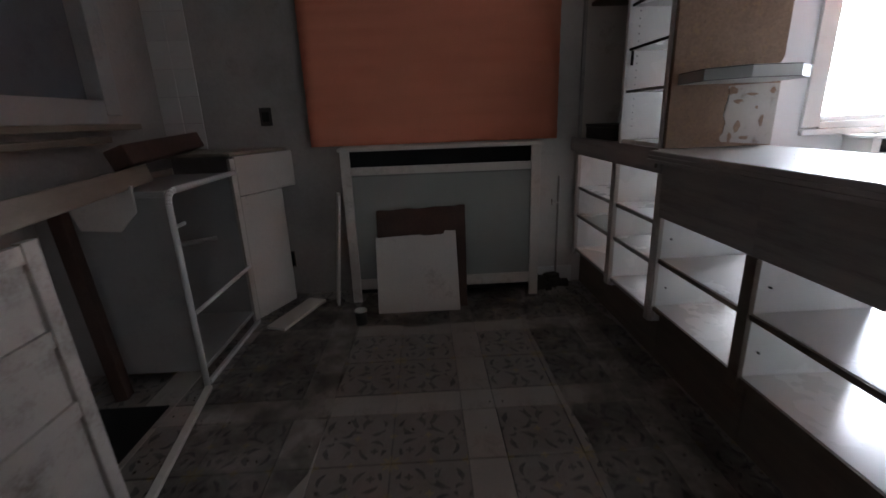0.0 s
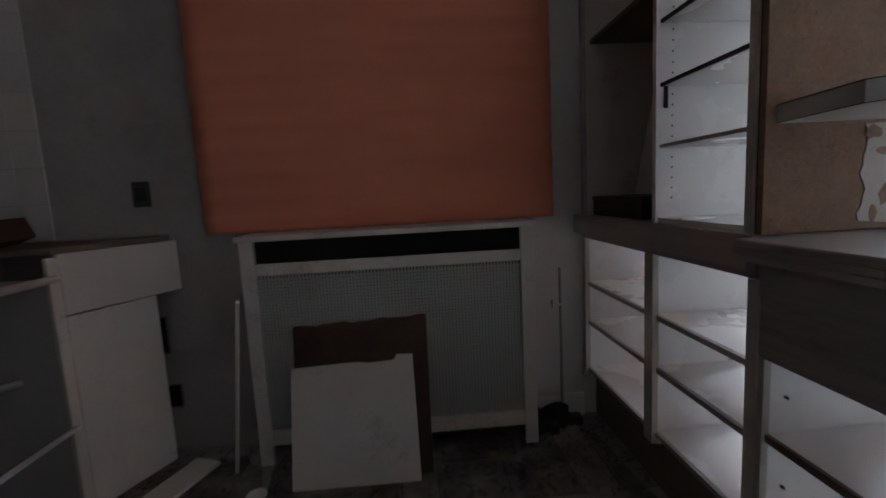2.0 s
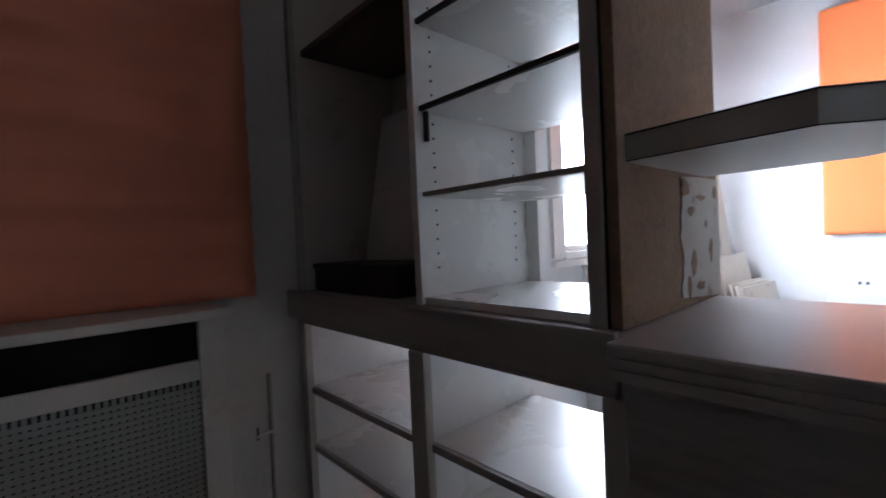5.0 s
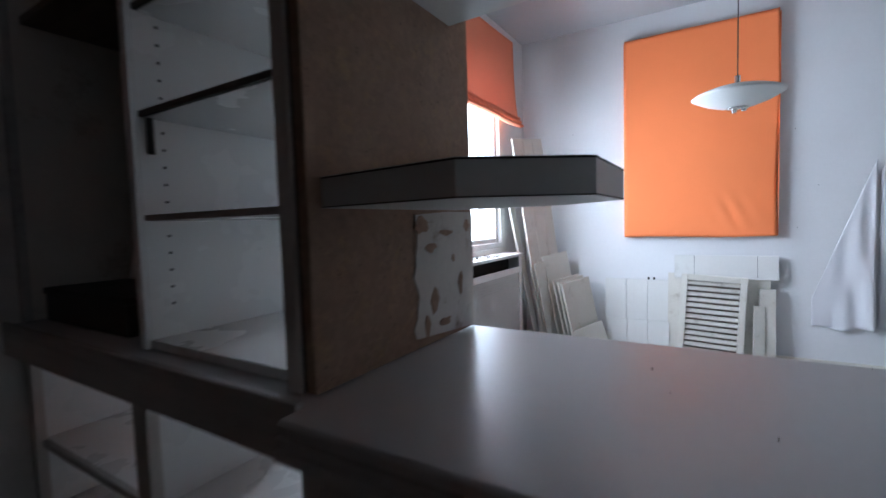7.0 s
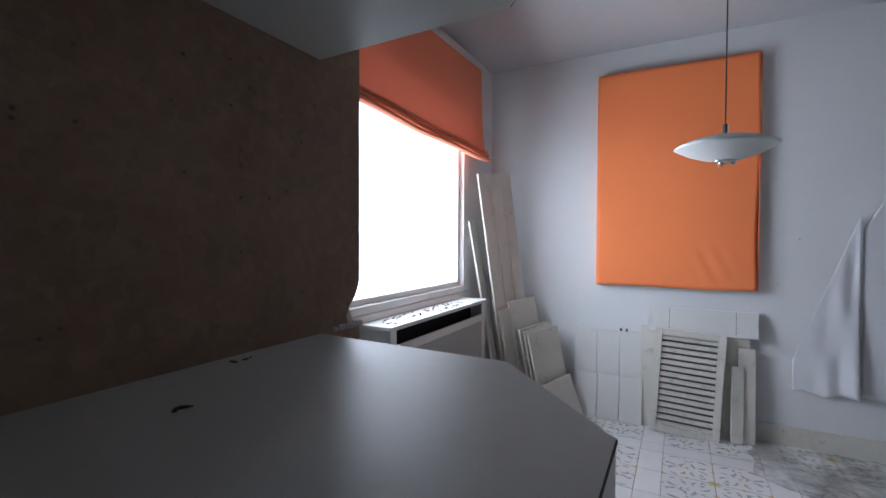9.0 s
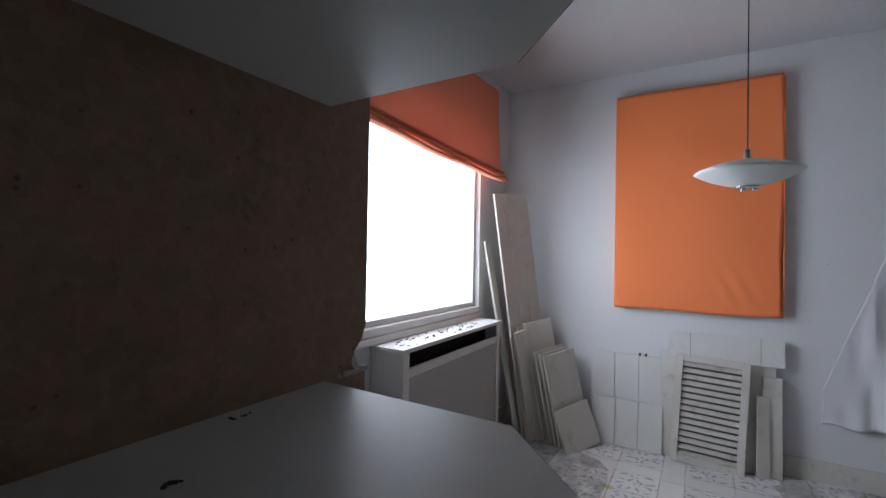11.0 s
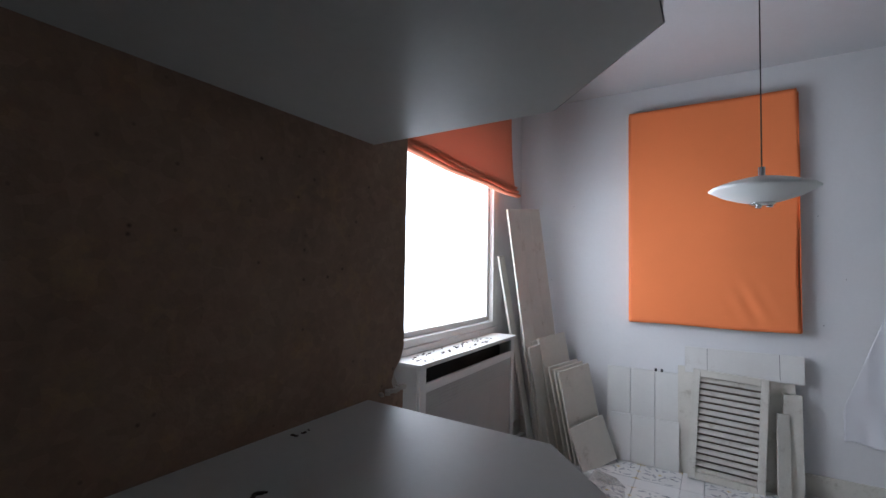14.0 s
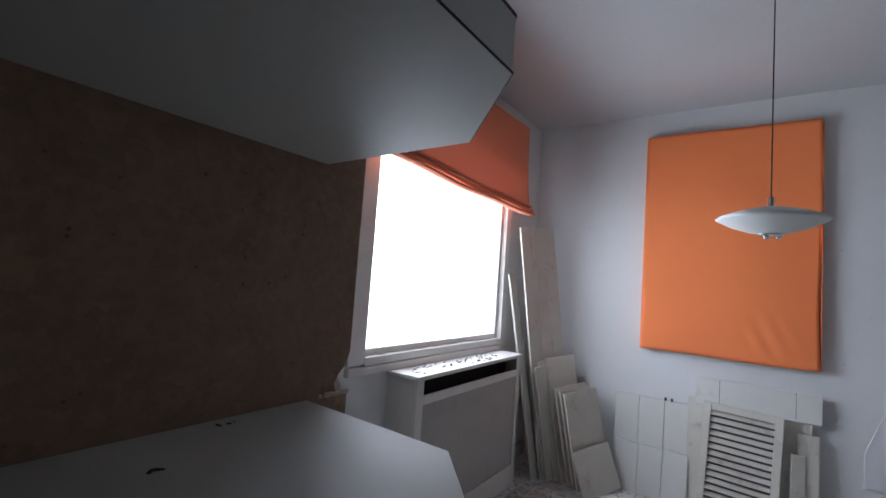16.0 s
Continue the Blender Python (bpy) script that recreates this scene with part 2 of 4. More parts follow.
TILE = tile_material("patterned_floor_tile", (0.66, 0.65, 0.63), 0.35, 1.0)
TILE_B = tile_material("patterned_floor_tile_mirrored", (0.66, 0.65, 0.63), 0.35, -1.0)
# Kitchen copies: grime plus the shade of the divider, both in the darker colour.
TILE_GRIMY_SHADED = tile_material("grimy_patterned_tile", (0.25, 0.22, 0.195), 0.8, 1.0)
TILE_GRIMY_SHADED_B = tile_material("grimy_patterned_tile_mirrored", (0.25, 0.22, 0.195), 0.8, -1.0)
PLAIN_GRIMY_SHADED = coat("grimy_plain_tile", (0.35, 0.305, 0.265), 0.5, 0.15, 6, 90, 0.05, dirt=0.6, dirt_colour=(0.15, 0.125, 0.105), piece=0.08, dirt_scale=5, sharp=0.52)
TILE_PLAIN = coat("plain_floor_tile", (0.66, 0.655, 0.64), 0.38, 0.10, 6, 90, 0.03, dirt=0.45, dirt_colour=(0.22, 0.19, 0.16), piece=0.06, dirt_scale=5, sharp=0.58)
WHITE_BOARD = coat("white_melamine", (0.72, 0.715, 0.69), 0.27, 0.04, 3, 120, 0.015, dirt=0.25, dirt_colour=(0.40, 0.36, 0.31), dirt_scale=3.5, sharp=0.62, spec=0.5)
COUNTER = coat("worn_counter_laminate", (0.47, 0.455, 0.445), 0.36, 0.06, 3, 90, 0.03, dirt=0.10, dirt_colour=(0.36, 0.33, 0.30), dirt_scale=4.0, sharp=0.56, spec=0.3)
LEDGE = coat("grey_laminate", (0.60, 0.60, 0.57), 0.40, 0.08, 4, 100, 0.03, dirt=0.16, dirt_colour=(0.27, 0.26, 0.24), sharp=0.60, spec=0.08)
EDGE_BLACK = coat("black_edge_line", (0.025, 0.022, 0.02), 0.6, 0.2, 10, 60)
GREY_WOOD = coat("greyed_wood_front", (0.405, 0.375, 0.352), 0.75, 0.25, 5, 60, 0.2, dirt=0.5, dirt_colour=(0.10, 0.085, 0.075), stretch=(6, 0.5, 6), sharp=0.52)
BROWN_WOOD = coat("dark_stained_wood", (0.18, 0.14, 0.112), 0.7, 0.28, 5, 60, 0.2, dirt=0.4, dirt_colour=(0.05, 0.035, 0.028), stretch=(6, 0.5, 6), sharp=0.52)
POST_WOOD = coat("worn_post_wood", (0.50, 0.455, 0.41), 0.7, 0.22, 5, 60, 0.2, dirt=0.5, dirt_colour=(0.16, 0.13, 0.11), stretch=(6, 6, 0.6), sharp=0.54)
PALE_PLASTER = coat("pale_stained_plaster", (0.58, 0.545, 0.50), 0.9, 0.14, 2.4, 45, 0.2, dirt=0.6, dirt_colour=(0.27, 0.20, 0.15), dirt_scale=2.6, sharp=0.57)
FIBRE = fibre_material("bare_fibre_board")
PAPER = coat("torn_white_paper", (0.50, 0.46, 0.41), 0.8, 0.15, 9, 70, 0.1, dirt=0.9, dirt_colour=(0.17, 0.11, 0.07), dirt_scale=13, sharp=0.55)
ORANGE = coat("orange_fabric", (0.98, 0.265, 0.098), 0.9, 0.05, 2.5, 220, 0.12, spec=0.15, dirt=0.15, dirt_colour=(0.55, 0.14, 0.05), sharp=0.62)
ORANGE_DARK = coat("orange_blind_fabric", (0.72, 0.25, 0.155), 0.9, 0.06, 1.2, 200, 0.12, spec=0.15, stretch=(0.4, 1, 5), dirt=0.2, dirt_colour=(0.55, 0.14, 0.06), sharp=0.6)
WHITE_PAINT = coat("old_white_paint", (0.70, 0.69, 0.66), 0.5, 0.07, 4, 70, 0.08, dirt=0.45, dirt_colour=(0.36, 0.31, 0.25), dirt_scale=5, sharp=0.58)
SLAT_PAINT = coat("dusty_slat_paint", (0.58, 0.55, 0.49), 0.6, 0.12, 5, 70, 0.1, dirt=0.6, dirt_colour=(0.27, 0.22, 0.16), dirt_scale=9, sharp=0.54)
AGED_WHITE = coat("aged_white_paint", (0.42, 0.375, 0.33), 0.6, 0.15, 4, 70, 0.1, dirt=0.7, dirt_colour=(0.15, 0.11, 0.08), dirt_scale=6, sharp=0.50)
GRIMY_WHITE = coat("grimy_white_paint", (0.60, 0.545, 0.485), 0.55, 0.12, 4, 70, 0.1, dirt=0.6, dirt_colour=(0.22, 0.165, 0.12), dirt_scale=4, sharp=0.54)
CREAM_PAINT = coat("yellowed_white_paint", (0.66, 0.63, 0.56), 0.55, 0.12, 5, 70, 0.1, dirt=0.65, dirt_colour=(0.30, 0.25, 0.18), dirt_scale=6, sharp=0.56)
GRILLE = coat("painted_cane_grille", (0.33, 0.335, 0.30), 0.7, 0.1, 6, 80, 0.1, dirt=0.4, dirt_colour=(0.18, 0.17, 0.15))
# Near-black coat that paints the shade inside slots, recesses and the pit.
HOLLOW_SHADE = coat("dark_void", (0.012, 0.011, 0.011), 0.9, 0.2, 6, 60)
RUST = coat("rusty_brown_board", (0.075, 0.040, 0.029), 0.8, 0.45, 6, 60, 0.3, dirt=0.5, dirt_colour=(0.03, 0.018, 0.014))
RAW_WOOD = coat("raw_timber", (0.22, 0.175, 0.135), 0.8, 0.22, 6, 60, 0.2, dirt=0.5, dirt_colour=(0.12, 0.075, 0.05), stretch=(5, 0.6, 5))
METAL = coat("white_metal", (0.68, 0.67, 0.64), 0.4, 0.08, 6, 60, 0.05, dirt=0.4, dirt_colour=(0.3, 0.25, 0.2))
CHROME = coat("chrome", (0.75, 0.75, 0.75), 0.15, 0.05, 6, 60, 0.0, metal=1.0)
OPAL = coat("frosted_glass_shade", (0.74, 0.76, 0.74), 0.45, 0.015, 5, 80, 0.02, spec=0.5)
CLOTH = coat("white_cloth", (0.68, 0.68, 0.70), 0.9, 0.05, 3, 160, 0.1, dirt=0.25, dirt_colour=(0.42, 0.40, 0.38), sharp=0.6)
GREY_PANEL = coat("grey_cabinet_side", (0.34, 0.325, 0.305), 0.6, 0.12, 3, 60, 0.08, dirt=0.4, dirt_colour=(0.12, 0.10, 0.09))
SHUTTER = coat("closed_shutter", (0.13, 0.135, 0.14), 0.6, 0.12, 4, 60, 0.06, dirt=0.4, dirt_colour=(0.07, 0.065, 0.06))
FRONT_CANE = coat("cream_cane_front", (0.41, 0.40, 0.375), 0.7, 0.12, 6, 90, 0.15, dirt=0.45, dirt_colour=(0.30, 0.27, 0.23), dirt_scale=4, sharp=0.55)
PLASTIC = coat("dark_plastic", (0.03, 0.027, 0.025), 0.5, 0.15, 8, 60)
DEBRIS = coat("brown_debris", (0.055, 0.04, 0.03), 0.9, 0.4, 20, 90, 0.3)
def through_light(mt, colour, share):
    """Lets a thin cloth pass some of the light that falls on its back."""
    nt = mt.node_tree
    out = nt.nodes["Material Output"]
    tl = nt.nodes.new("ShaderNodeBsdfTranslucent")
    tl.inputs["Color"].default_value = (*colour, 1)
    mix = nt.nodes.new("ShaderNodeMixShader")
    mix.inputs[0].default_value = share
    nt.links.new(nt.nodes["Principled BSDF"].outputs[0], mix.inputs[1])
    nt.links.new(tl.outputs[0], mix.inputs[2])
    nt.links.new(mix.outputs[0], out.inputs[0])
    return mt


ORANGE_THIN = through_light(coat("thin_orange_fabric", (0.90, 0.31, 0.18), 0.9, 0.05, 2.5, 220, 0.12, spec=0.15), (0.72, 0.40, 0.30), 0.16)
GLASS = glass_material("window_glass")

# ---- the shell of the place ----
LEFT, RIGHT, BACK, FRONT, TOP = -1.2, 4.90, 3.18, -1.5, 2.77
W0, W1, SILL, HEAD = 2.87, 4.31, 0.98, 2.30
KITCHEN_BACK = 3.145


def structure(name, bm, material, label, category):
    return solid(name, bm, material, label, category, kind="structure")


structure("floor_kitchen", box(LEFT - 0.15, 1.575, FRONT - 0.15, BACK + 0.2, -0.15, -0.008), GROUT, "grimy kitchen floor of patterned and plain square tiles, coloured darker for the shade", "floor")
structure("floor_dining", box(1.575, RIGHT + 0.15, FRONT - 0.15, BACK + 0.2, -0.15, -0.008), GROUT_PALE, "pale dining floor of patterned tiles with plain strips", "floor")
bm = box(1.56, W0, BACK, BACK + 0.2, 0, TOP)
box(W1, RIGHT + 0.15, BACK, BACK + 0.2, 0, TOP, bm=bm)
box(W0, W1, BACK, BACK + 0.2, 0, SILL, bm=bm)
box(W0, W1, BACK, BACK + 0.2, HEAD, TOP, bm=bm)
structure("wall_north", bm, PLASTER, "white plastered wall with the bright window", "wall")
structure("wall_north_corner", box(1.0, 1.555, KITCHEN_BACK, BACK + 0.2, 0, TOP), PALE_PLASTER, "pale stained plaster wall beside the divider", "wall")
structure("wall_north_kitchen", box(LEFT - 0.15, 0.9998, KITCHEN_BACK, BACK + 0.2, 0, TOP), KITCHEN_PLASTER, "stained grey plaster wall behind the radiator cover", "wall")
structure("wall_east", box(RIGHT, RIGHT + 0.15, FRONT, BACK, 0, TOP), PLASTER, "white plastered wall with the orange hanging", "wall")
L0, L1, LS, LH = 1.40, 2.68, 1.19, 2.32
bm = box(LEFT - 0.15, LEFT, FRONT, L0, 0, TOP)
box(LEFT - 0.15, LEFT, L1, BACK, 0, TOP, bm=bm)
box(LEFT - 0.15, LEFT, L0, L1, 0, LS, bm=bm)
box(LEFT - 0.15, LEFT, L0, L1, LH, TOP, bm=bm)
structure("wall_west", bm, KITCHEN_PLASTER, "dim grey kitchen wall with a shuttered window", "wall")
# Out of view; its white was chosen to reflect fill light at the panel and ledges.
structure("wall_south", box(LEFT - 0.15, RIGHT + 0.15, FRONT - 0.15, FRONT, 0, TOP), PLASTER, "unseen closing wall, white to bounce light onto the divider", "wall")
# Added out of view to block dining light from flooding the kitchen.
bm = box(1.56, 1.738, FRONT, -0.645, 0, TOP)
structure("wall_divider", bm, KITCHEN_PLASTER, "added unseen wall piece that keeps window light out of the kitchen", "wall")
# Out of view; given the dark plaster to dim the kitchen.
structure("ceiling_kitchen", box(LEFT - 0.15, 1.56, FRONT - 0.15, BACK + 0.2, TOP, TOP + 0.15), KITCHEN_PLASTER, "unseen grey kitchen ceiling, kept dark to bounce less light", "ceiling")
structure("ceiling", box(1.56, RIGHT + 0.15, FRONT - 0.15, BACK + 0.2, TOP, TOP + 0.15), CEILING, "plain white painted ceiling with faint cracks", "ceiling")
bm = box(RIGHT - 0.018, RIGHT, FRONT, BACK, 0, 0.13, 0.004)
structure("baseboard_east", bm, CREAM_PAINT, "dusty white painted baseboard along the wall", "baseboard")
structure("baseboard_north", box(4.14, RIGHT - 0.02, BACK - 0.016, BACK, 0, 0.11, 0.004), WHITE_PAINT, "dusty white painted baseboard in the corner", "baseboard")
structure("baseboard_kitchen", box(1.035, 1.31, KITCHEN_BACK - 0.016, KITCHEN_BACK, 0, 0.11, 0.004), WHITE_PAINT, "short grey stained baseboard beside the radiator cover", "baseboard")
structure("ground", box(-60, 60, 3.6, 90, -0.6, -0.5), GROUT, "pale ground outside the window", "ground")

# window of the dining side
win = thing("window_1", (3.5, BACK, SILL), "white painted wooden window with bright daylight behind", "window", kind="structure")
bm = bmesh.new()
for a in ((W0 - 0.10, W0 + 0.012, SILL - 0.02, HEAD + 0.08), (W1 - 0.012, W1 + 0.07, SILL - 0.02, HEAD + 0.08)):
    box(a[0], a[1], BACK - 0.022, BACK + 0.06, a[2], a[3], 0.004, bm=bm)
for z0, z1 in ((SILL - 0.03, SILL + 0.012), (HEAD, HEAD + 0.08)):
    box(W0 + 0.012, W1 - 0.012, BACK - 0.022, BACK + 0.06, z0, z1, 0.004, bm=bm)
fr = part("window_frame", bm, WHITE_PAINT, win)
bm = bmesh.new()
for x0, x1 in ((W0 + 0.014, W0 + 0.044), (W1 - 0.044, W1 - 0.014)):
    box(x0, x1, BACK + 0.012, BACK + 0.07, SILL + 0.014, HEAD - 0.005, 0.004, bm=bm)
for z0, z1 in ((SILL + 0.014, SILL + 0.046), (HEAD - 0.05, HEAD - 0.005)):
    box(W0 + 0.045, W1 - 0.045, BACK + 0.012, BACK + 0.07, z0, z1, 0.004, bm=bm)
part("casement", bm, WHITE_PAINT, win)
pane = part("pane", box(W0 + 0.04, W1 - 0.04, BACK + 0.035, BACK + 0.04, SILL + 0.04, HEAD - 0.05), GLASS, win)
pane.visible_shadow = False
part("window_sill", box(W0 - 0.10, W1 + 0.07, BACK - 0.030, BACK + 0.02, SILL - 0.072, SILL - 0.032, 0.006), WHITE_PAINT, win)

# shuttered kitchen window
wl = thing("window_2", (LEFT, 2.0, LS), "kitchen window closed by a dark grey shutter", "window", kind="structure")
bm = bmesh.new()
for y0, y1 in ((L0 - 0.06, L0 + 0.05), (L1 - 0.05, L1 + 0.06)):
    box(LEFT - 0.06, LEFT + 0.03, y0, y1, LS - 0.02, LH + 0.05, 0.005, bm=bm)
for z0, z1 in ((LS - 0.06, LS + 0.05), (LH - 0.05, LH + 0.06)):
    box(LEFT - 0.06, LEFT + 0.028, L0 + 0.05, L1 - 0.05, z0, z1, 0.005, bm=bm)
part("window_frame", bm, GREY_PANEL, wl)
part("shutter", box(LEFT - 0.12, LEFT - 0.05, L0, L1, LS, LH), SHUTTER, wl)
part("window_sill", box(LEFT, LEFT + 0.10, L0 - 0.1, L1 + 0.08, LS - 0.09, LS - 0.062, 0.005), RAW_WOOD, wl)

# ---- kitchen divider: low open cabinets, worktop, bookcase ----
FX, BX = 1.32, 1.715          # front and back of the divider
POSTS = (-0.66, -0.11, 0.44, 0.99, 1.545, 2.10)


def low_cabinet(y0, y1):
    c = thing("low_cabinet", (1.52, (y0 + y1) / 2, 0), "open white melamine low cabinet with a grey wooden front rail", "cabinet", "low cabinets of the divider")
    for y in (y0 + 0.002, y1 - 0.020):
        side = part("side_panel", box(FX + 0.012, BX - 0.002, y, y + 0.018, 0.245, 0.90), WHITE_BOARD, c)
        worn = y > 2.0
        part("edge_post", box(FX - 0.006, FX + 0.012, y - 0.004, y + 0.022, 0.225, 0.673, 0.002), POST_WOOD if worn else BROWN_WOOD, side, "worn pale wooden edge strip" if worn else "dark wooden edge strip")
    for z in (0.258, 0.478):
        shelf = part("shelf", box(FX + 0.012, BX - 0.004, y0 + 0.021, y1 - 0.021, z, z + 0.018), WHITE_BOARD, c)
        part("edge_strip", box(FX + 0.002, FX + 0.012, y0 + 0.023, y1 - 0.023, z - 0.001, z + 0.017), BROWN_WOOD, shelf)
    part("front_rail", box(FX - 0.006, FX + 0.0112, y0 + 0.0001, y1 - 0.0001, 0.675, 0.9032, 0.001), GREY_WOOD, c, "greyed wooden front rail")
    part("back_rail", box(BX - 0.022, BX - 0.004, y0 + 0.021, y1 - 0.021, 0.70, 0.90, 0.002), WHITE_BOARD, c)
    part("back_post", box(BX - 0.030, BX - 0.006, y0 + 0.045, y0 + 0.062, 0.278, 0.698, 0.002), GREY_WOOD, c, "thin dark upright at the open back")
    part("plinth", box(FX + 0.05, BX - 0.04, y0 + 0.004, y1 - 0.004, 0.0, 0.243), BROWN_WOOD, c, "dark recessed plinth")
    for z in (0.36, 0.58):
        part("shelf_pin", rod((FX + 0.05, y1 - 0.0205, z), (FX + 0.05, y1 - 0.030, z), 0.0035, sides=8), EDGE_BLACK, c)
    return c


for a, b in zip(POSTS, POSTS[1:]):
    low_cabinet(a, b)

corner = thing("corner_cabinet", (1.56, 2.64, 0), "open white low cabinet with two shelves and dark wooden posts", "cabinet")
for y0, y1, w in ((2.105, 2.125, 0.036), (2.549, 2.575, 0.052), (3.118, 3.138, 0.03)):
    sd = part("side_panel", box(FX + 0.014, BX - 0.002, y0, y1, 0.19, 0.90), WHITE_BOARD, corner)
    part("edge_post", box(FX - 0.010, FX + 0.013, y0 - 0.012, y0 - 0.012 + w, 0.20, 0.850, 0.003), POST_WOOD, sd, "worn wooden front post")
for y0, y1 in ((2.127, 2.547), (2.577, 3.116)):
    for z in (0.225, 0.452, 0.632):
        s = part("shelf", box(FX + 0.014, BX - 0.004, y0, y1, z, z + 0.018), WHITE_BOARD, corner)
        part("edge_strip", box(FX + 0.003, FX + 0.0135, y0 + 0.012, y1 - 0.012, z, z + 0.017), GREY_WOOD, s)
part("front_rail", box(FX - 0.012, FX + 0.02, 2.105, 3.138, 0.852, 0.90, 0.003), GREY_WOOD, corner)
part("plinth", box(FX + 0.05, BX - 0.04, 2.105, 3.138, 0.0, 0.215), BROWN_WOOD, corner)

top = thing("worktop", (1.56, 1.2, 0.90), "long worn white laminate worktop with a greyed wooden front edge", "worktop")
part("laminate", prism([(1.247, -0.64), (1.750, -0.64), (1.750, 3.14), (1.285, 3.14), (1.285, 2.086), (1.247, 2.086)], 0.9035, 0.95, 0.003), COUNTER, top)
bm = bmesh.new()
for k in range(3):
    box(1.237 + 0.003 * k, 1.2465, -0.64, 2.085, 0.905 + 0.0145 * k, 0.9185 + 0.0145 * k, 0.002, bm=bm)
part("edge_moulding", bm, GREY_WOOD, top, "greyed three-line edge moulding")
part("edge_board", box(1.273, 1.2845, 2.087, 3.14, 0.878, 0.9575, 0.003), GREY_WOOD, top, "worn wooden edge board")

bk = thing("bookcase", (1.56, 2.38, 0.95), "white open bookcase with drilled sides standing on the worktop", "bookcase")
Z0, Z1 = 0.952, 2.40
inner = part("side_panel", box(FX + 0.012, BX, 2.545, 2.565, Z0, Z1), WHITE_BOARD, bk)
bm = bmesh.new()
for x in (FX + 0.055, BX - 0.06):
    for k in range(38):
        rod((x, 2.543, 1.03 + 0.032 * k), (x, 2.5448, 1.03 + 0.032 * k), 0.0028, sides=8, bm=bm)
tagged(part("pin_holes", bm, EDGE_BLACK, inner), kind="stuff")
part("edge_strip", box(FX + 0.002, FX + 0.0115, 2.544, 2.566, Z0, Z1, 0.002), WHITE_BOARD, inner)
outer = part("side_panel", box(FX + 0.012, BX + 0.002, 2.1165, 2.130, Z0, Z1), WHITE_BOARD, bk)
part("edge_post", box(FX - 0.014, FX + 0.0115, 2.116, 2.142, Z0, Z1, 0.003), POST_WOOD, outer, "worn pale wooden front post")
part("bottom", box(FX + 0.012, BX, 2.131, 2.544, Z0, Z0 + 0.016), WHITE_BOARD, bk)
part("top_board", box(FX + 0.012, BX, 2.131, 2.544, Z1 - 0.02, Z1), WHITE_BOARD, bk)
for z in (1.192, 1.378, 1.565, 1.75, 1.94, 2.13):
    s = part("shelf", box(FX + 0.022, BX - 0.006, 2.133, 2.542, z - 0.006, z + 0.006), WHITE_BOARD, bk)
    part("edge_strip", box(FX + 0.014, FX + 0.0215, 2.133, 2.542, z - 0.0052, z + 0.0052), EDGE_BLACK if z > 1.3 else GREY_WOOD, s, "dark shelf edge")
part("bracket", rod((FX + 0.03, 2.537, 1.380), (FX + 0.03, 2.537, 1.308), 0.006), EDGE_BLACK, bk, "black shelf support pin")
part("back_rail", box(BX - 0.012, BX, 2.505, 2.543, Z0 + 0.017, Z1 - 0.021), WHITE_BOARD, bk)

fb = thing("fibre_panel", (1.55, 2.10, 0.95), "bare brown fibreboard panel on the bookcase side", "panel")
part("board", prism([(FX - 0.010, 0.953), (1.742, 0.953), (1.742, 1.229), (1.721, 1.233), (1.717, 1.244), (1.723, 1.256), (1.735, 1.268), (1.742, 1.285), (1.742, 2.40), (FX - 0.010, 2.40)], 0, 0.018, 0.002, m=Matrix.Translation((0, 2.110, 0)) @ pose(0, 0, 0, 90, 0, 0)), FIBRE, fb)
# Black filler paints the shade of the gap between panel and post.
part("gap_strip", box(FX - 0.008, FX + 0.010, 2.1105, 2.1155, 0.953, 2.40), EDGE_BLACK, fb, "black strip for the shade in the gap beside the post")
random.seed(5)
pts = [(1.740, 0.955), (1.740, 1.188), (1.64, 1.188)]
for k in range(13):
    pts.append((1.535 + random.uniform(-0.006, 0.006) + 0.004 * math.sin(k), 1.182 - 0.0175 * k))
part("torn_paper", prism(pts, 0, 0.002, m=Matrix.Translation((0, 2.0915, 0)) @ pose(0, 0, 0, 90, 0, 0)), PAPER, fb, "torn stained white paper patch")
stain = bmesh.new()
for x, z, rx, rz in ((1.63, 1.165, 0.022, 0.014), (1.655, 1.125, 0.016, 0.009), (1.71, 1.15, 0.020, 0.006), (1.76, 1.05, 0.008, 0.024), (1.665, 1.03, 0.012, 0.022), (1.70, 0.985, 0.018, 0.008), (1.64, 0.99, 0.008, 0.018), (1.79, 1.16, 0.010, 0.012), (1.735, 1.10, 0.006, 0.008)):
    x -= 0.075
    ring = [(x + rx * (1 + random.uniform(-0.35, 0.35)) * math.cos(0.5236 * k), z + rz * (1 + random.uniform(-0.35, 0.35)) * math.sin(0.5236 * k)) for k in range(12)]
    prism(ring, 0, 0.0008, m=Matrix.Translation((0, 2.0893, 0)) @ pose(0, 0, 0, 90, 0, 0), bm=stain)
tagged(part("stains", stain, FIBRE, fb, "brown glue stains"), kind="stuff")
bm = prism([(1.700, 1.2325), (1.738, 1.2325), (1.734, 1.240), (1.728, 1.252), (1.721, 1.247), (1.712, 1.256), (1.704, 1.244)], 0, 0.006, 0.001, m=Matrix.Translation((0, 2.104, 0)) @ pose(0, 0, 0, 90, 0, 0))
for k in range(5):
    g = random.uniform(0.003, 0.006)
    box(-g, g, -g * 0.6, g * 0.6, 0, g, 0.0008, m=pose(1.690 + 0.010 * k, 2.086 + random.uniform(-0.004, 0.004), 1.2315, 0, 0, random.uniform(-60, 60)), bm=bm)
part("broken_edge", bm, PAPER, fb, "pale broken board edge")

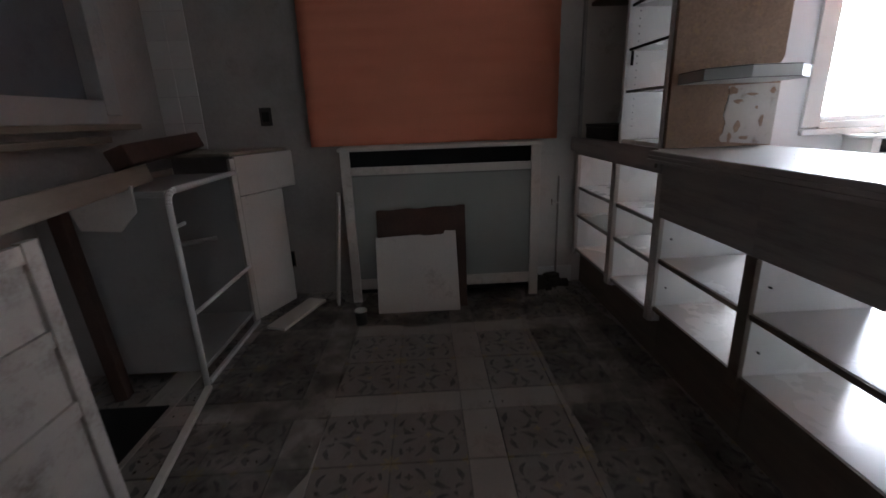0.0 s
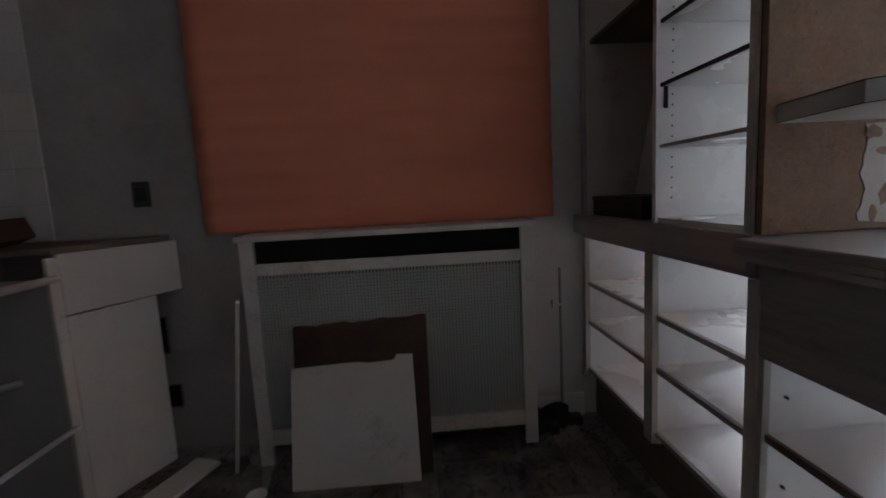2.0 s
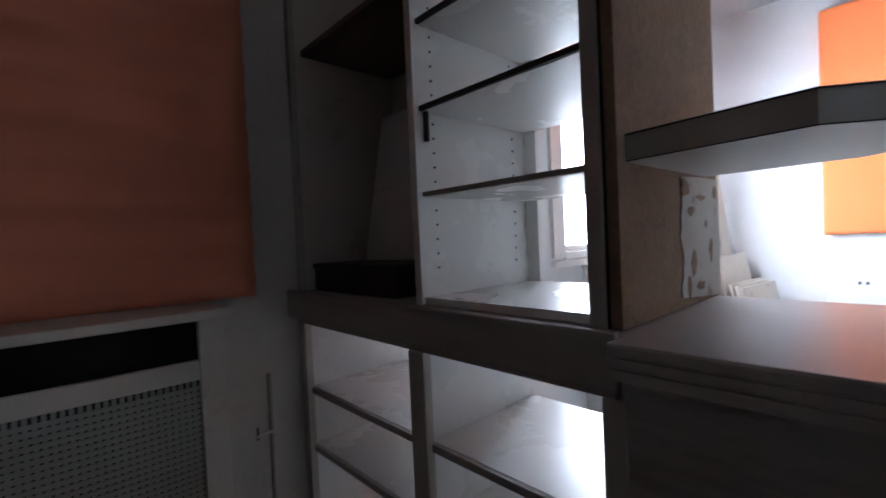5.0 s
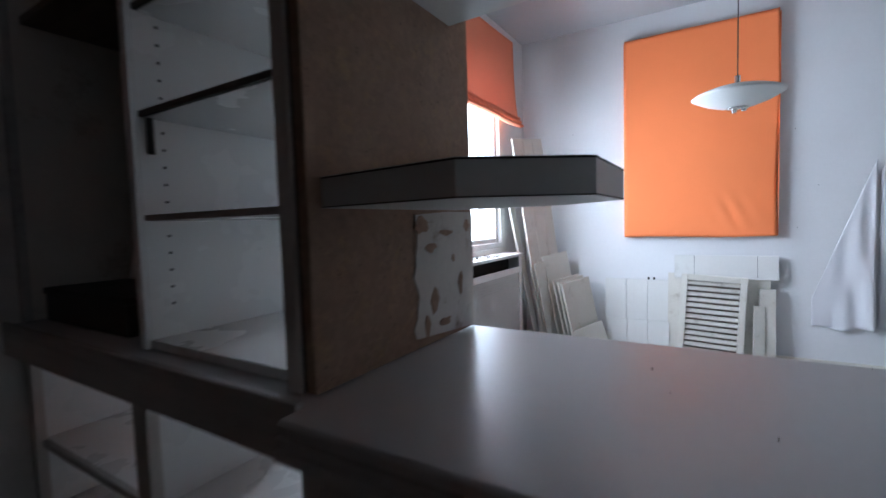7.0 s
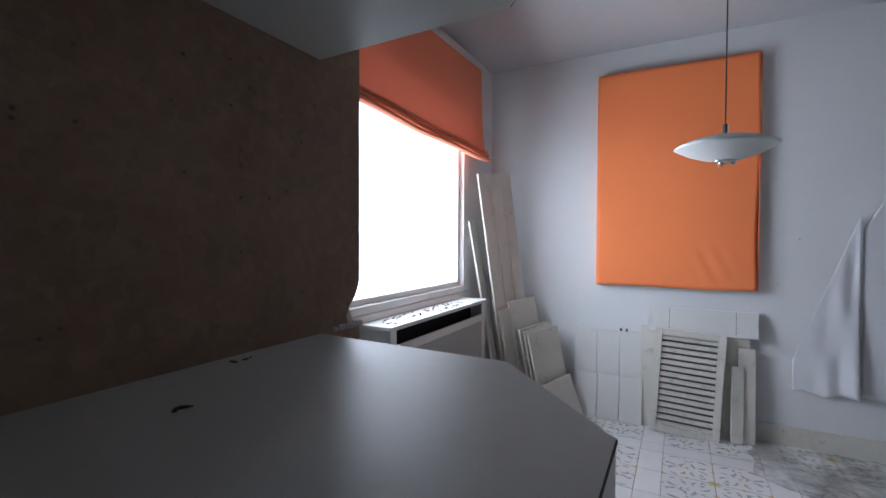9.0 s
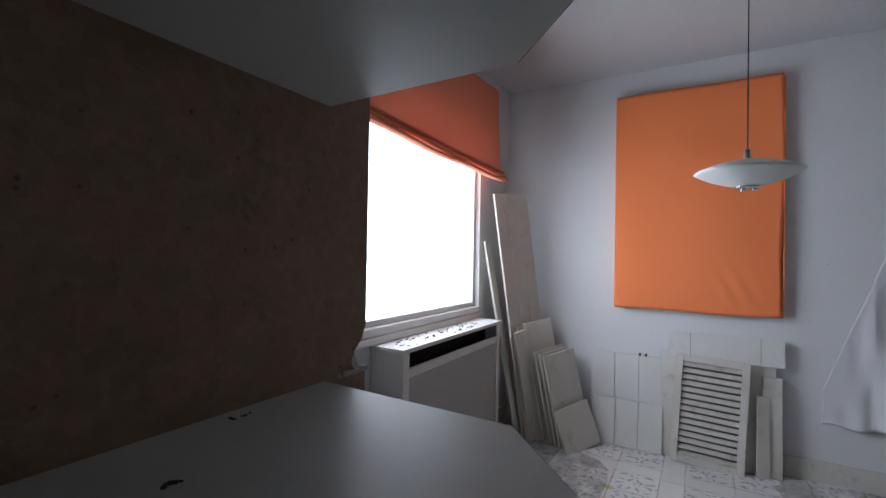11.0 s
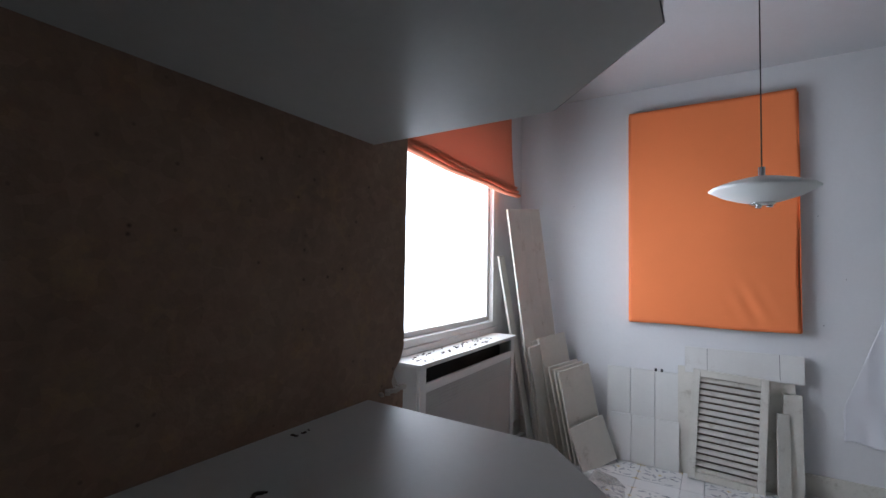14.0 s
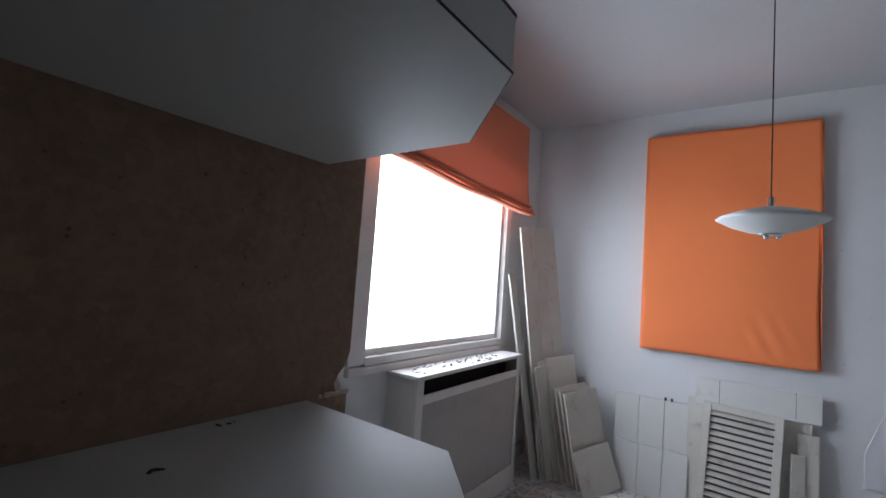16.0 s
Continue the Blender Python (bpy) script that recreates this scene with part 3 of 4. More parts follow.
SHAPE = [(1.335, 2.092), (1.302, 1.876), (1.388, 1.764), (1.550, 1.765), (1.664, 1.868), (1.672, 2.092)]


def ledge(z0, z1, label):
    c = thing("ledge", (1.52, 2.09, z0), label, "shelf", "ledges on the fibreboard panel")
    body = part("board", prism(SHAPE, z0 + 0.002, z1 - 0.002), LEDGE, c)
    cx = sum(p[0] for p in SHAPE) / 6
    grown = [(p[0] + 0.0008 * (1 if p[0] > cx else -1), p[1] if p[1] > 2.0 else p[1] - 0.0008) for p in SHAPE]
    part("bottom_edge", prism(grown, z0 + 0.0005, z0 + 0.0018), EDGE_BLACK, body, "thin black edge line")
    part("top_edge", prism(grown, z1 - 0.0028, z1 - 0.0008), EDGE_BLACK, body, "thin black edge line")
    part("face", prism(SHAPE, z1 - 0.0005, z1), LEDGE, body)
    part("underside", prism(SHAPE, z0, z0 + 0.0004), LEDGE, body)
    return c


ledge(1.191, 1.231, "grey laminate ledge with cut corners and black edge lines")
ledge(1.537, 1.580, "higher grey laminate ledge with cut corners on the panel")

# the dark niche beside the bookcase
nk = thing("niche_cupboard", (1.56, 2.92, 0.95), "dark empty niche cupboard in the corner, on the worktop", "cupboard")
part("back_panel", box(BX - 0.012, BX, 2.569, 3.138, 0.953, 2.40), GRIMY_WHITE, nk)
part("side_panel", box(FX + 0.01, BX - 0.014, 3.124, 3.140, 0.953, 2.40), GRIMY_WHITE, nk)
part("shelf", box(FX + 0.03, BX - 0.016, 2.569, 3.122, 1.685, 1.703), BROWN_WOOD, nk, "dark wooden shelf")
part("edge_post", box(FX - 0.01, FX + 0.009, 3.116, 3.142, 0.953, 2.40, 0.003), GREY_WOOD, nk)
bb = thing("black_box", (FX + 0.14, 2.89, 0.9515), "low black plastic box on the worktop in the dark niche", "box")
part("body", box(FX + 0.03, FX + 0.26, 2.68, 3.10, 0.9515, 1.018, 0.004), PLASTIC, bb)
part("lid", box(FX + 0.026, FX + 0.264, 2.676, 3.104, 1.0185, 1.035, 0.004), PLASTIC, bb)
m = plane_frame((1.54, 2.92, 0.9515), (1.68, 2.945, 1.60), (0.1, -1, 0))
solid("loose_panel", box(-0.17, 0.17, -0.008, 0.008, 0.0, 0.60, 0.003, m=m), WHITE_BOARD, "loose pale panel leaning inside the dark niche", "board")

# ---- radiator covers ----
def radiator_cover(x0, x1, yf, yb, h, label, slot, grille, paint):
    c = thing("radiator_cover", ((x0 + x1) / 2, (yf + yb) / 2, 0), label, "radiator cover", "radiator covers")
    part("top_board", box(x0 - 0.012, x1 + 0.012, yf - 0.012, yb - 0.001, h - 0.022, h, 0.004), paint, c)
    for xa, xb in ((x0, x0 + 0.02), (x1 - 0.02, x1)):
        part("side_panel", box(xa, xb, yf + 0.021, yb - 0.002, 0.0, h - 0.024), paint, c)
    for xa, xb in ((x0, x0 + 0.055), (x1 - 0.055, x1)):
        part("front_post", box(xa, xb, yf, yf + 0.02, 0.0, h - 0.023, 0.003), paint, c)
    part("upper_rail", box(x0 + 0.056, x1 - 0.056, yf, yf + 0.018, h - slot - 0.045, h - slot, 0.003), paint, c)
    part("lower_rail", box(x0 + 0.056, x1 - 0.056, yf, yf + 0.018, 0.085 if grille else 0.012, 0.15, 0.003), paint, c)
    # Added panel: the cover's inner shade is put into its near-black colour.
    part("inner_panel", box(x0 + 0.03, x1 - 0.03, yf + 0.10, yf + 0.11, 0.02, h - 0.03), HOLLOW_SHADE, c, "near-black panel for the shade behind the slot")
    bm = bmesh.new()
    ga, gb, g0, g1 = x0 + 0.057, x1 - 0.057, 0.151, h - slot - 0.046
    if grille:
        step = 0.0135
        for k in range(int((gb - ga) / step)):
            box(ga + k * step, ga + k * step + 0.0085, yf + 0.008, yf + 0.011, g0, g1, bm=bm)
        for k in range(int((g1 - g0) / step)):
            box(ga, gb, yf + 0.0065, yf + 0.0095, g0 + k * step, g0 + k * step + 0.009, bm=bm)
        part("grille", bm, GRILLE, c, "grey woven grille")
    else:
        box(ga, gb, yf + 0.007, yf + 0.011, g0, g1, bm=bm)
        part("grille", bm, FRONT_CANE, c, "cream perforated front board")
        bm = bmesh.new()
        for i in range(int((gb - ga) / 0.02) - 1):
            for j in range(5):
                rod((ga + 0.02 + i * 0.02, yf + 0.0062, g1 - 0.02 - 0.018 * j), (ga + 0.02 + i * 0.02, yf + 0.0068, g1 - 0.02 - 0.018 * j), 0.003, sides=6, bm=bm)
        part("perforation", bm, GRILLE, c)
    return c


radiator_cover(-0.138, 1.030, 2.932, KITCHEN_BACK, 0.954, "white radiator cover with a dark top slot and grey grille", 0.113, True, GRIMY_WHITE)
radiator_cover(3.080, 4.275, 2.975, BACK, 0.908, "white radiator cover with a dark slot under the window", 0.105, False, WHITE_PAINT)

# ---- kitchen blind ----
def kitchen_blind(u, v):
    return (-0.335 + 1.508 * u, 3.118 - 0.010 * math.sin(v * 16.5 * math.pi) ** 8 - 0.004 * math.sin(u * 9 + v * 4), 0.956 + 1.65 * v)


kb = thing("orange_blind", (0.40, 3.12, 0.956), "drawn flat orange fabric blind over the radiator cover", "blind")
part("fabric", sheet(24, 90, kitchen_blind, 0.004), ORANGE_DARK, kb, smooth=True)
part("head_rail", box(-0.36, 1.17, 3.105, 3.143, 2.615, 2.66, 0.004), WHITE_PAINT, kb)

# ---- boards before the kitchen radiator ----
m = plane_frame((0.305, 2.80, 0.0), (0.31, 2.915, 0.64), (1, 0.0, 0))
bm = sheet(18, 10, lambda u, v: m @ Vector((-0.26 + 0.525 * u, 0.004 * math.sin(7 * u), (0.605 + 0.006 * math.sin(u * 31) * v * math.sin(u * 12) + 0.02 * (u - 0.5) * v) * v)), 0.012)
solid("brown_board", bm, RUST, "rusty brown board with a ragged top, leaning on the radiator cover", "board")
m = plane_frame((0.279, 2.750, 0.0), (0.275, 2.870, 0.45), (1, -0.03, 0))
bm = prism([(-0.243, 0), (0.243, 0), (0.238, 0.472), (0.175, 0.475), (0.165, 0.455), (0.06, 0.450), (0.02, 0.458), (-0.237, 0.450)], -0.008, 0.008, 0.002, m=m @ pose(0, 0, 0, 90, 0, 0))
solid("white_board", bm, GRIMY_WHITE, "chipped square white board leaning on the brown board", "board")
m = plane_frame((-0.235, 2.93, 0.0), (-0.168, 2.95, 0.70), (0.35, -1, 0))
solid("narrow_board", box(-0.035, 0.035, -0.007, 0.007, 0, 0.70, 0.002, m=m), GRIMY_WHITE, "narrow white strip of board leaning beside the radiator cover", "board")
can = thing("tin_can", (-0.048, 2.63, 0), "small dark tin can standing on the tiles", "can")
part("body", lathe([(0, 0), (0.033, 0), (0.034, 0.075), (0.031, 0.078)], (-0.048, 2.63, 0.0005), 20), PLASTIC, can, smooth=True)
part("rim", lathe([(0.031, 0.076), (0.036, 0.078), (0.036, 0.083), (0.028, 0.083), (0.028, 0.06), (0, 0.06)], (-0.048, 2.63, 0.0005), 20), CREAM_PAINT, can, smooth=True)
bx = thing("socket_box", (-0.59, KITCHEN_BACK, 1.09), "empty dark wall socket box", "socket")
part("frame", box(-0.625, -0.555, KITCHEN_BACK - 0.008, KITCHEN_BACK + 0.001, 1.090, 1.196, 0.003), PLASTIC, bx)
# Black insert paints the shade of the empty box.
part("insert", box(-0.611, -0.569, KITCHEN_BACK - 0.012, KITCHEN_BACK - 0.0085, 1.114, 1.172, 0.002), HOLLOW_SHADE, bx)
for z0, z1, x0 in ((0.44, 0.61, -0.650), (0.19, 0.30, -0.622)):
    hole = thing("wall_recess", (x0 + 0.05, KITCHEN_BACK, z0), "rimmed near-black plate for a shaded recess in the stained kitchen wall", "recess", "recesses beside the sink cabinet")
    # No real depth: a near-black plate paints the shade of the recess.
    part("backing", box(x0 + 0.006, x0 + 0.089, KITCHEN_BACK - 0.004, KITCHEN_BACK + 0.001, z0 + 0.006, z1 - 0.006, 0.001), HOLLOW_SHADE, hole)
    bm = bmesh.new()
    for xa, xb, za, zb in ((x0, x0 + 0.006, z0, z1), (x0 + 0.089, x0 + 0.095, z0, z1), (x0 + 0.0062, x0 + 0.0888, z0, z0 + 0.006), (x0 + 0.0062, x0 + 0.0888, z1 - 0.006, z1)):
        box(xa, xb, KITCHEN_BACK - 0.007, KITCHEN_BACK + 0.001, za, zb, 0.001, bm=bm)
    part("rim", bm, BROWN_WOOD, hole)
pp = thing("radiator_pipe", (1.12, 3.15, 0), "thin grey pipe with a valve beside the radiator cover", "pipe")
part("pipe", rod((1.20, 3.125, 0.0), (1.20, 3.125, 0.72), 0.007), KITCHEN_PLASTER, pp)
part("valve", rod((1.15, 3.11, 0.55), (1.205, 3.115, 0.55), 0.005), GRIMY_WHITE, pp)
part("handle", rod((1.155, 3.11, 0.54), (1.155, 3.11, 0.575), 0.004), BROWN_WOOD, pp)
bm = bmesh.new()
random.seed(8)
for k in range(14):
    x, y, s = 1.13 + random.uniform(-0.1, 0.13), 3.06 + random.uniform(-0.08, 0.08), random.uniform(0.02, 0.05)
    box(-s, s, -s * 0.7, s * 0.7, 0, s * 1.6, 0.006, m=pose(x, y, 0.001, 0, 0, random.uniform(0, 90)), bm=bm)
solid("rubble", bm, DEBRIS, "dark rubble heap on the floor in the kitchen corner", "rubble", kind="stuff")

# ---- wrecked sink cabinet along the left wall ----
sc = thing("sink_cabinet", (-0.95, 2.6, 0), "wrecked grey sink cabinet with an open white front frame", "cabinet")
part("side_panel", box(LEFT + 0.004, -0.67, 2.092, 2.110, 0.07, 0.842), GREY_PANEL, sc)
part("side_panel", box(LEFT + 0.004, -0.67, 2.705, 2.722, 0.06, 0.842), GREY_PANEL, sc)
part("back_panel", box(LEFT + 0.004, LEFT + 0.014, 2.112, 2.70, 0.06, 0.842), GREY_PANEL, sc)
part("bottom_board", box(LEFT + 0.015, -0.67, 2.112, 2.70, 0.06, 0.078), GREY_PANEL, sc)
bm = bmesh.new()
bend = [(2.072, 0.0), (2.072, 0.815)] + [(2.072 + 0.05 - 0.05 * math.cos(radians(a)), 0.815 + 0.05 * math.sin(radians(a))) for a in (18, 36, 54, 72, 90)] + [(2.72, 0.865)]
for (ya, za), (yb, zb) in zip(bend, bend[1:]):
    rod((-0.654, ya, za), (-0.654, yb, zb), 0.0125, sides=10, bm=bm)
ff = part("front_frame", bm, METAL, sc, "thin white bent front frame", smooth=True)
part("cross_bar", box(-0.660, -0.646, 2.093, 2.715, 0.335, 0.350, 0.003), METAL, ff)
part("foot_bar", box(-0.665, -0.644, 2.093, 2.715, 0.0, 0.018, 0.003), METAL, ff)
part("pipe", rod((-0.98, 2.115, 0.60), (-0.80, 2.69, 0.52), 0.012), GREY_PANEL, sc)
part("pipe", rod((-0.80, 2.12, 0.66), (-0.90, 2.60, 0.63), 0.010), METAL, sc)
part("waste_trap", rod((-0.92, 2.45, 0.50), (-0.92, 2.45, 0.82), 0.022), PLASTIC, sc, "dark waste pipe")
turn = Matrix.Translation((-0.655, 2.730, 0)) @ pose(0, 0, 0, 0, 0, -24)
part("drawer_front", box(-0.010, 0.010, 0, 0.43, 0.735, 0.945, 0.004, m=turn @ pose(0, 0, 0, 0, 0, -2)), GRIMY_WHITE, sc, "white drawer front")
dr = part("door", box(-0.010, 0.008, 0, 0.325, 0.015, 0.73, 0.004, m=turn), GRIMY_WHITE, sc, "white cabinet door")
part("edge", box(-0.012, 0.010, -0.035, -0.001, 0.0, 0.935, 0.004, m=turn), GRIMY_WHITE, dr)
part("top_board", prism([(LEFT + 0.004, 2.73), (-0.67, 2.73), (-0.50, 3.11), (-0.50, KITCHEN_BACK - 0.004), (LEFT + 0.004, KITCHEN_BACK - 0.004)], 0.947, 0.965), BROWN_WOOD, sc, "dark stripped top board")
part("sink_rail", box(LEFT + 0.004, -0.67, 2.082, 2.70, 0.845, 0.868, 0.003), GREY_PANEL, sc)
part("torn_apron", prism([(-1.06, 0.885), (-0.78, 0.895), (-0.785, 0.79), (-0.86, 0.715), (-1.01, 0.725)], 0, 0.012, 0.002, m=Matrix.Translation((0, 2.080, 0)) @ pose(0, 0, 0, 90, 0, 0)), GRIMY_WHITE, sc, "broken white apron piece")
solid("floor_strip", box(-0.015, 0.015, -0.34, 0.34, 0.0005, 0.018, 0.004, m=pose(-0.585, 1.715, 0, 0, 0, 9)), GRIMY_WHITE, "white wooden strip lying on the tiles", "strip")
solid("pale_board", box(-0.06, 0.06, 0, 0.42, 0.0005, 0.018, 0.004, m=Matrix.Translation((-0.52, 2.60, 0)) @ pose(0, 0, 0, 0, 0, -20)), GRIMY_WHITE, "loose pale board lying on the floor below the cabinet", "board")
# Slab on the floor; its black paints the shade of the missing tiles.
solid("floor_pit", box(-1.08, -0.75, 1.62, 1.94, 0.0, 0.005), HOLLOW_SHADE, "thin near-black slab for the shade where tiles are missing beside the cabinet", "hole")


def timber(a, b, w, h, material, label, roll=0.0):
    a, b = Vector(a), Vector(b)
    m = look(a, b, roll)
    bm = box(-w / 2, w / 2, -h / 2, h / 2, -(b - a).length, 0, 0.006, m=m)
    return solid("timber", bm, material, label, "timber", "old timbers on the sink cabinet")


timber((-0.66, 1.22, 0.906), (-0.90, 2.32, 0.908), 0.10, 0.075, RAW_WOOD, "raw pale timber with a splintered end", 12)
timber((-0.89, 2.20, 0.992), (-0.96, 2.98, 1.022), 0.085, 0.085, RUST, "dark brown rotten timber lying across the cabinet", 20)
timber((-1.13, 1.30, 1.05), (-1.14, 2.50, 1.06), 0.10, 0.03, RAW_WOOD, "flat pale board against the shuttered window")
timber((-1.04, 2.10, 0.886), (-0.98, 2.68, 0.886), 0.07, 0.034, BROWN_WOOD, "thin dark batten on the cabinet rail")

# framed panel that leans in the foreground, and rusty post behind it
m = plane_frame((-0.555, 1.385, 0.0), (-0.590, 1.378, 0.865), (0, 1, 0))
fp = thing("framed_panel", (-0.555, 1.38, 0), "old white framed panel with cross rails, leaning at the cabinet", "panel")
W, H = 0.52, 0.865
for a in ((-W, -W + 0.05, 0, H), (-0.045, 0.0, 0, H)):
    part("stile", box(a[0], a[1], -0.012, 0.012, a[2], a[3], 0.003, m=m), AGED_WHITE, fp)
for z in (0.0, 0.40, 0.60, H - 0.05):
    part("rail", box(-W + 0.051, -0.046, -0.010, 0.010, z, z + 0.045, 0.003, m=m), AGED_WHITE, fp)
part("infill", box(-W + 0.05, -0.045, 0.002, 0.008, 0.02, H - 0.02, m=m), AGED_WHITE, fp, "yellowed infill board")
m = plane_frame((-0.98, 2.02, 0.0), (-1.06, 2.035, 0.88), (0.2, -1, 0))
solid("rusty_post", box(-0.03, 0.03, -0.025, 0.025, 0, 0.90, 0.004, m=m), RUST, "rusty brown upright leaning at the grey cabinet side", "post")

# tiled strip of the kitchen wall
tw = thing("wall_tiles", (-1.08, KITCHEN_BACK, 0.96), "pale old wall tiles beside the shuttered window", "tiles")
for i in range(2):
    for j in range(11):
        x, z = LEFT + 0.004 + 0.118 * i, 0.97 + 0.152 * j
        part("tile", box(x, x + 0.115, KITCHEN_BACK - 0.007, KITCHEN_BACK + 0.0015, z, z + 0.149, 0.0015), WALL_TILE, tw)

# ---- dining side: blind, hanging, lamp ----
def roman(u, v):
    x = 2.72 + 1.725 * u
    sag = 0.018 * math.sin(math.pi * u)
    return (x, 3.085 - 0.012 * math.sin(5 * u + 2.0) * (1 - v) - 0.03 * (1 - v) ** 3, 1.978 + 0.045 * (1 - u) - sag + (0.652 - 0.045 * (1 - u)) * v)


rb = thing("roman_blind", (3.6, 3.1, 1.85), "raised orange roman blind with folded hem above the window", "blind")
part("fabric", sheet(40, 30, roman, 0.003), ORANGE_THIN, rb, smooth=True)
for k in range(3):
    def fold(u, v, k=k):
        a = 2 * math.pi * v
        return (2.72 + 1.725 * u, 3.050 - 0.014 * k + 0.024 * math.cos(a) + 0.004 * math.sin(8 * u), 1.970 + 0.045 * (1 - u) + 0.040 - 0.034 * k - 0.020 * math.sin(math.pi * u) - 0.004 * math.sin(14 * u + k) + 0.0115 * math.sin(a))
    part("fold", sheet(40, 12, fold, 0.002), ORANGE_THIN, rb, smooth=True)
part("head_rail", box(2.72, 4.445, 3.09, 3.178, 2.62, 2.665, 0.004), WHITE_PAINT, rb)


def hanging(u, v):
    y, z = 2.290 - 1.012 * u, 1.002 + 1.574 * v
    bulge = 0.006 * math.exp(-((u - 0.75) ** 2 * 60 + (v - 0.10) ** 2 * 120)) * math.sin(60 * (u + 0.7 * v)) + 0.004 * math.sin(9 * u + 5 * v)
    edge = 0.004 * (1 - v) ** 6 * math.sin(7 * u)
    return (4.842 - bulge - 0.004 * math.sin(21 * v), y + 0.008 * math.sin(2.2 * v * 3.1) * (1 if u > 0.5 else -0.3), z + edge)


hg = thing("orange_hanging", (4.87, 1.78, 1.0), "orange fabric panel stretched on a frame on the wall", "wall hanging")
part("fabric", sheet(48, 60, hanging, 0.004), ORANGE, hg, smooth=True)
bm = bmesh.new()
for y0, y1 in ((1.282, 1.315), (2.254, 2.284)):
    box(4.850, 4.898, y0, y1, 1.012, 2.555, 0.003, bm=bm)
for z0, z1 in ((1.012, 1.047), (2.52, 2.555)):
    box(4.850, 4.898, 1.316, 2.253, z0, z1, 0.003, bm=bm)
part("stretcher_frame", bm, RAW_WOOD, hg)
for y0, y1 in ((1.272, 1.277), (2.289, 2.294)):
    part("side_fabric", box(4.842, 4.896, y0, y1, 1.009, 2.558, 0.002), ORANGE, hg)

lp = thing("pendant_lamp", (3.52, 1.570, 1.62), "frosted glass saucer pendant lamp on a thin cord", "lamp")
LA = (3.52, 1.570, 0)
part("shade", lathe([(0.045, 1.677), (0.082, 1.685), (0.139, 1.705), (0.182, 1.728), (0.194, 1.735), (0.182, 1.744), (0.131, 1.763), (0.074, 1.778), (0.030, 1.787), (0.030, 1.784), (0.074, 1.775),
                      (0.131, 1.759), (0.176, 1.737), (0.131, 1.709), (0.082, 1.690), (0.045, 1.681), (0.045, 1.677)], LA, 56), OPAL, lp, smooth=True)
part("bottom_cap", lathe([(0, 1.663), (0.035, 1.665), (0.046, 1.671), (0.047, 1.678), (0.0, 1.681)], LA, 32), CHROME, lp, "chrome bottom cap", smooth=True)
for k in range(3):
    a = 2.1 * k + 0.5
    part("lamp_holder", lathe([(0, 1.657), (0.010, 1.658), (0.012, 1.665), (0, 1.666)], (3.52 + 0.026 * math.cos(a), 1.570 + 0.026 * math.sin(a), 0), 14), CHROME, lp, smooth=True)
part("stem", rod((3.52, 1.570, 1.785), (3.52, 1.570, 1.827), 0.012), CHROME, lp, "chrome stem")
cord = rod((3.52, 1.570, 1.825), (3.52, 1.570, TOP - 0.03), 0.0025, sides=8)
part("cord", cord, EDGE_BLACK, lp, "thin dark cord")
part("ceiling_rose", lathe([(0, TOP - 0.035), (0.02, TOP - 0.034), (0.045, TOP - 0.012), (0.05, TOP - 0.0005), (0, TOP - 0.0005)], LA, 28), WHITE_PAINT, lp, smooth=True)

# ---- long boards and stack in the corner ----
def leaning(name, base, top, across, w, h, d, material, label, category="board", group="", lines=0, offset=0.0):
    m = plane_frame(base, top, across)
    if not lines:
        return solid(name, box(-w / 2, w / 2, -d / 2, d / 2, offset, offset + h, 0.002, m=m), material, label, category, group)
    t = thing(name, base, label, category, group)
    step = w / lines
    for k in range(lines):
        part("plank", box(-w / 2 + k * step + 0.0015, -w / 2 + (k + 1) * step - 0.0015, -d / 2, d / 2, offset, offset + h, 0.0025, m=m), material, t)
    part("batten", box(-w / 2 + 0.01, w / 2 - 0.01, d / 2, d / 2 + 0.012, h * 0.45, h * 0.45 + 0.05, m=m), material, t)
    return t


leaning("long_planks", (4.69, 2.81, 0.0), (4.545, 3.02, 1.85), (1, -0.26, 0.10), 0.42, 1.87, 0.016, CREAM_PAINT, "tall white tongue-and-groove planks leaning in the corner", lines=3)
leaning("long_planks", (4.47, 2.90, 0.0), (4.36, 3.14, 1.55), (1, 0, 0.10), 0.10, 1.50, 0.016, CREAM_PAINT, "narrow white plank leaning beside the tall planks", lines=1)
GROUP = "stack of boards in the corner"
for bx_, by_, tx_, ty_, w, h in ((4.63, 2.845, 4.56, 2.97, 0.30, 0.80), (4.68, 2.79, 4.63, 2.95, 0.30, 0.87), (4.69, 2.745, 4.66, 2.91, 0.28, 0.89), (4.67, 2.68, 4.645, 2.81, 0.30, 0.69), (4.66, 2.64, 4.635, 2.77, 0.30, 0.68), (4.65, 2.60, 4.63, 2.73, 0.32, 0.67)):
    leaning("cupboard_board", (bx_ - 0.01, by_ - 0.08, 0.0), (tx_ - 0.01, ty_ - 0.08, h), (0.88, -0.46, 0.03), w, h, 0.018, CREAM_PAINT, "yellowed white cupboard board in a leaning stack", group=GROUP)
leaning("narrow_board", (4.55, 2.80, 0.0), (4.465, 2.90, 0.82), (1, -0.3, 0.05), 0.13, 0.82, 0.018, CREAM_PAINT, "narrow dusty board leaning beside the stacked boards")
leaning("short_board", (4.57, 2.44, 0.0), (4.58, 2.55, 0.30), (0.86, -0.5, 0.08), 0.34, 0.31, 0.016, CREAM_PAINT, "short pale board leaning on the stacked boards")

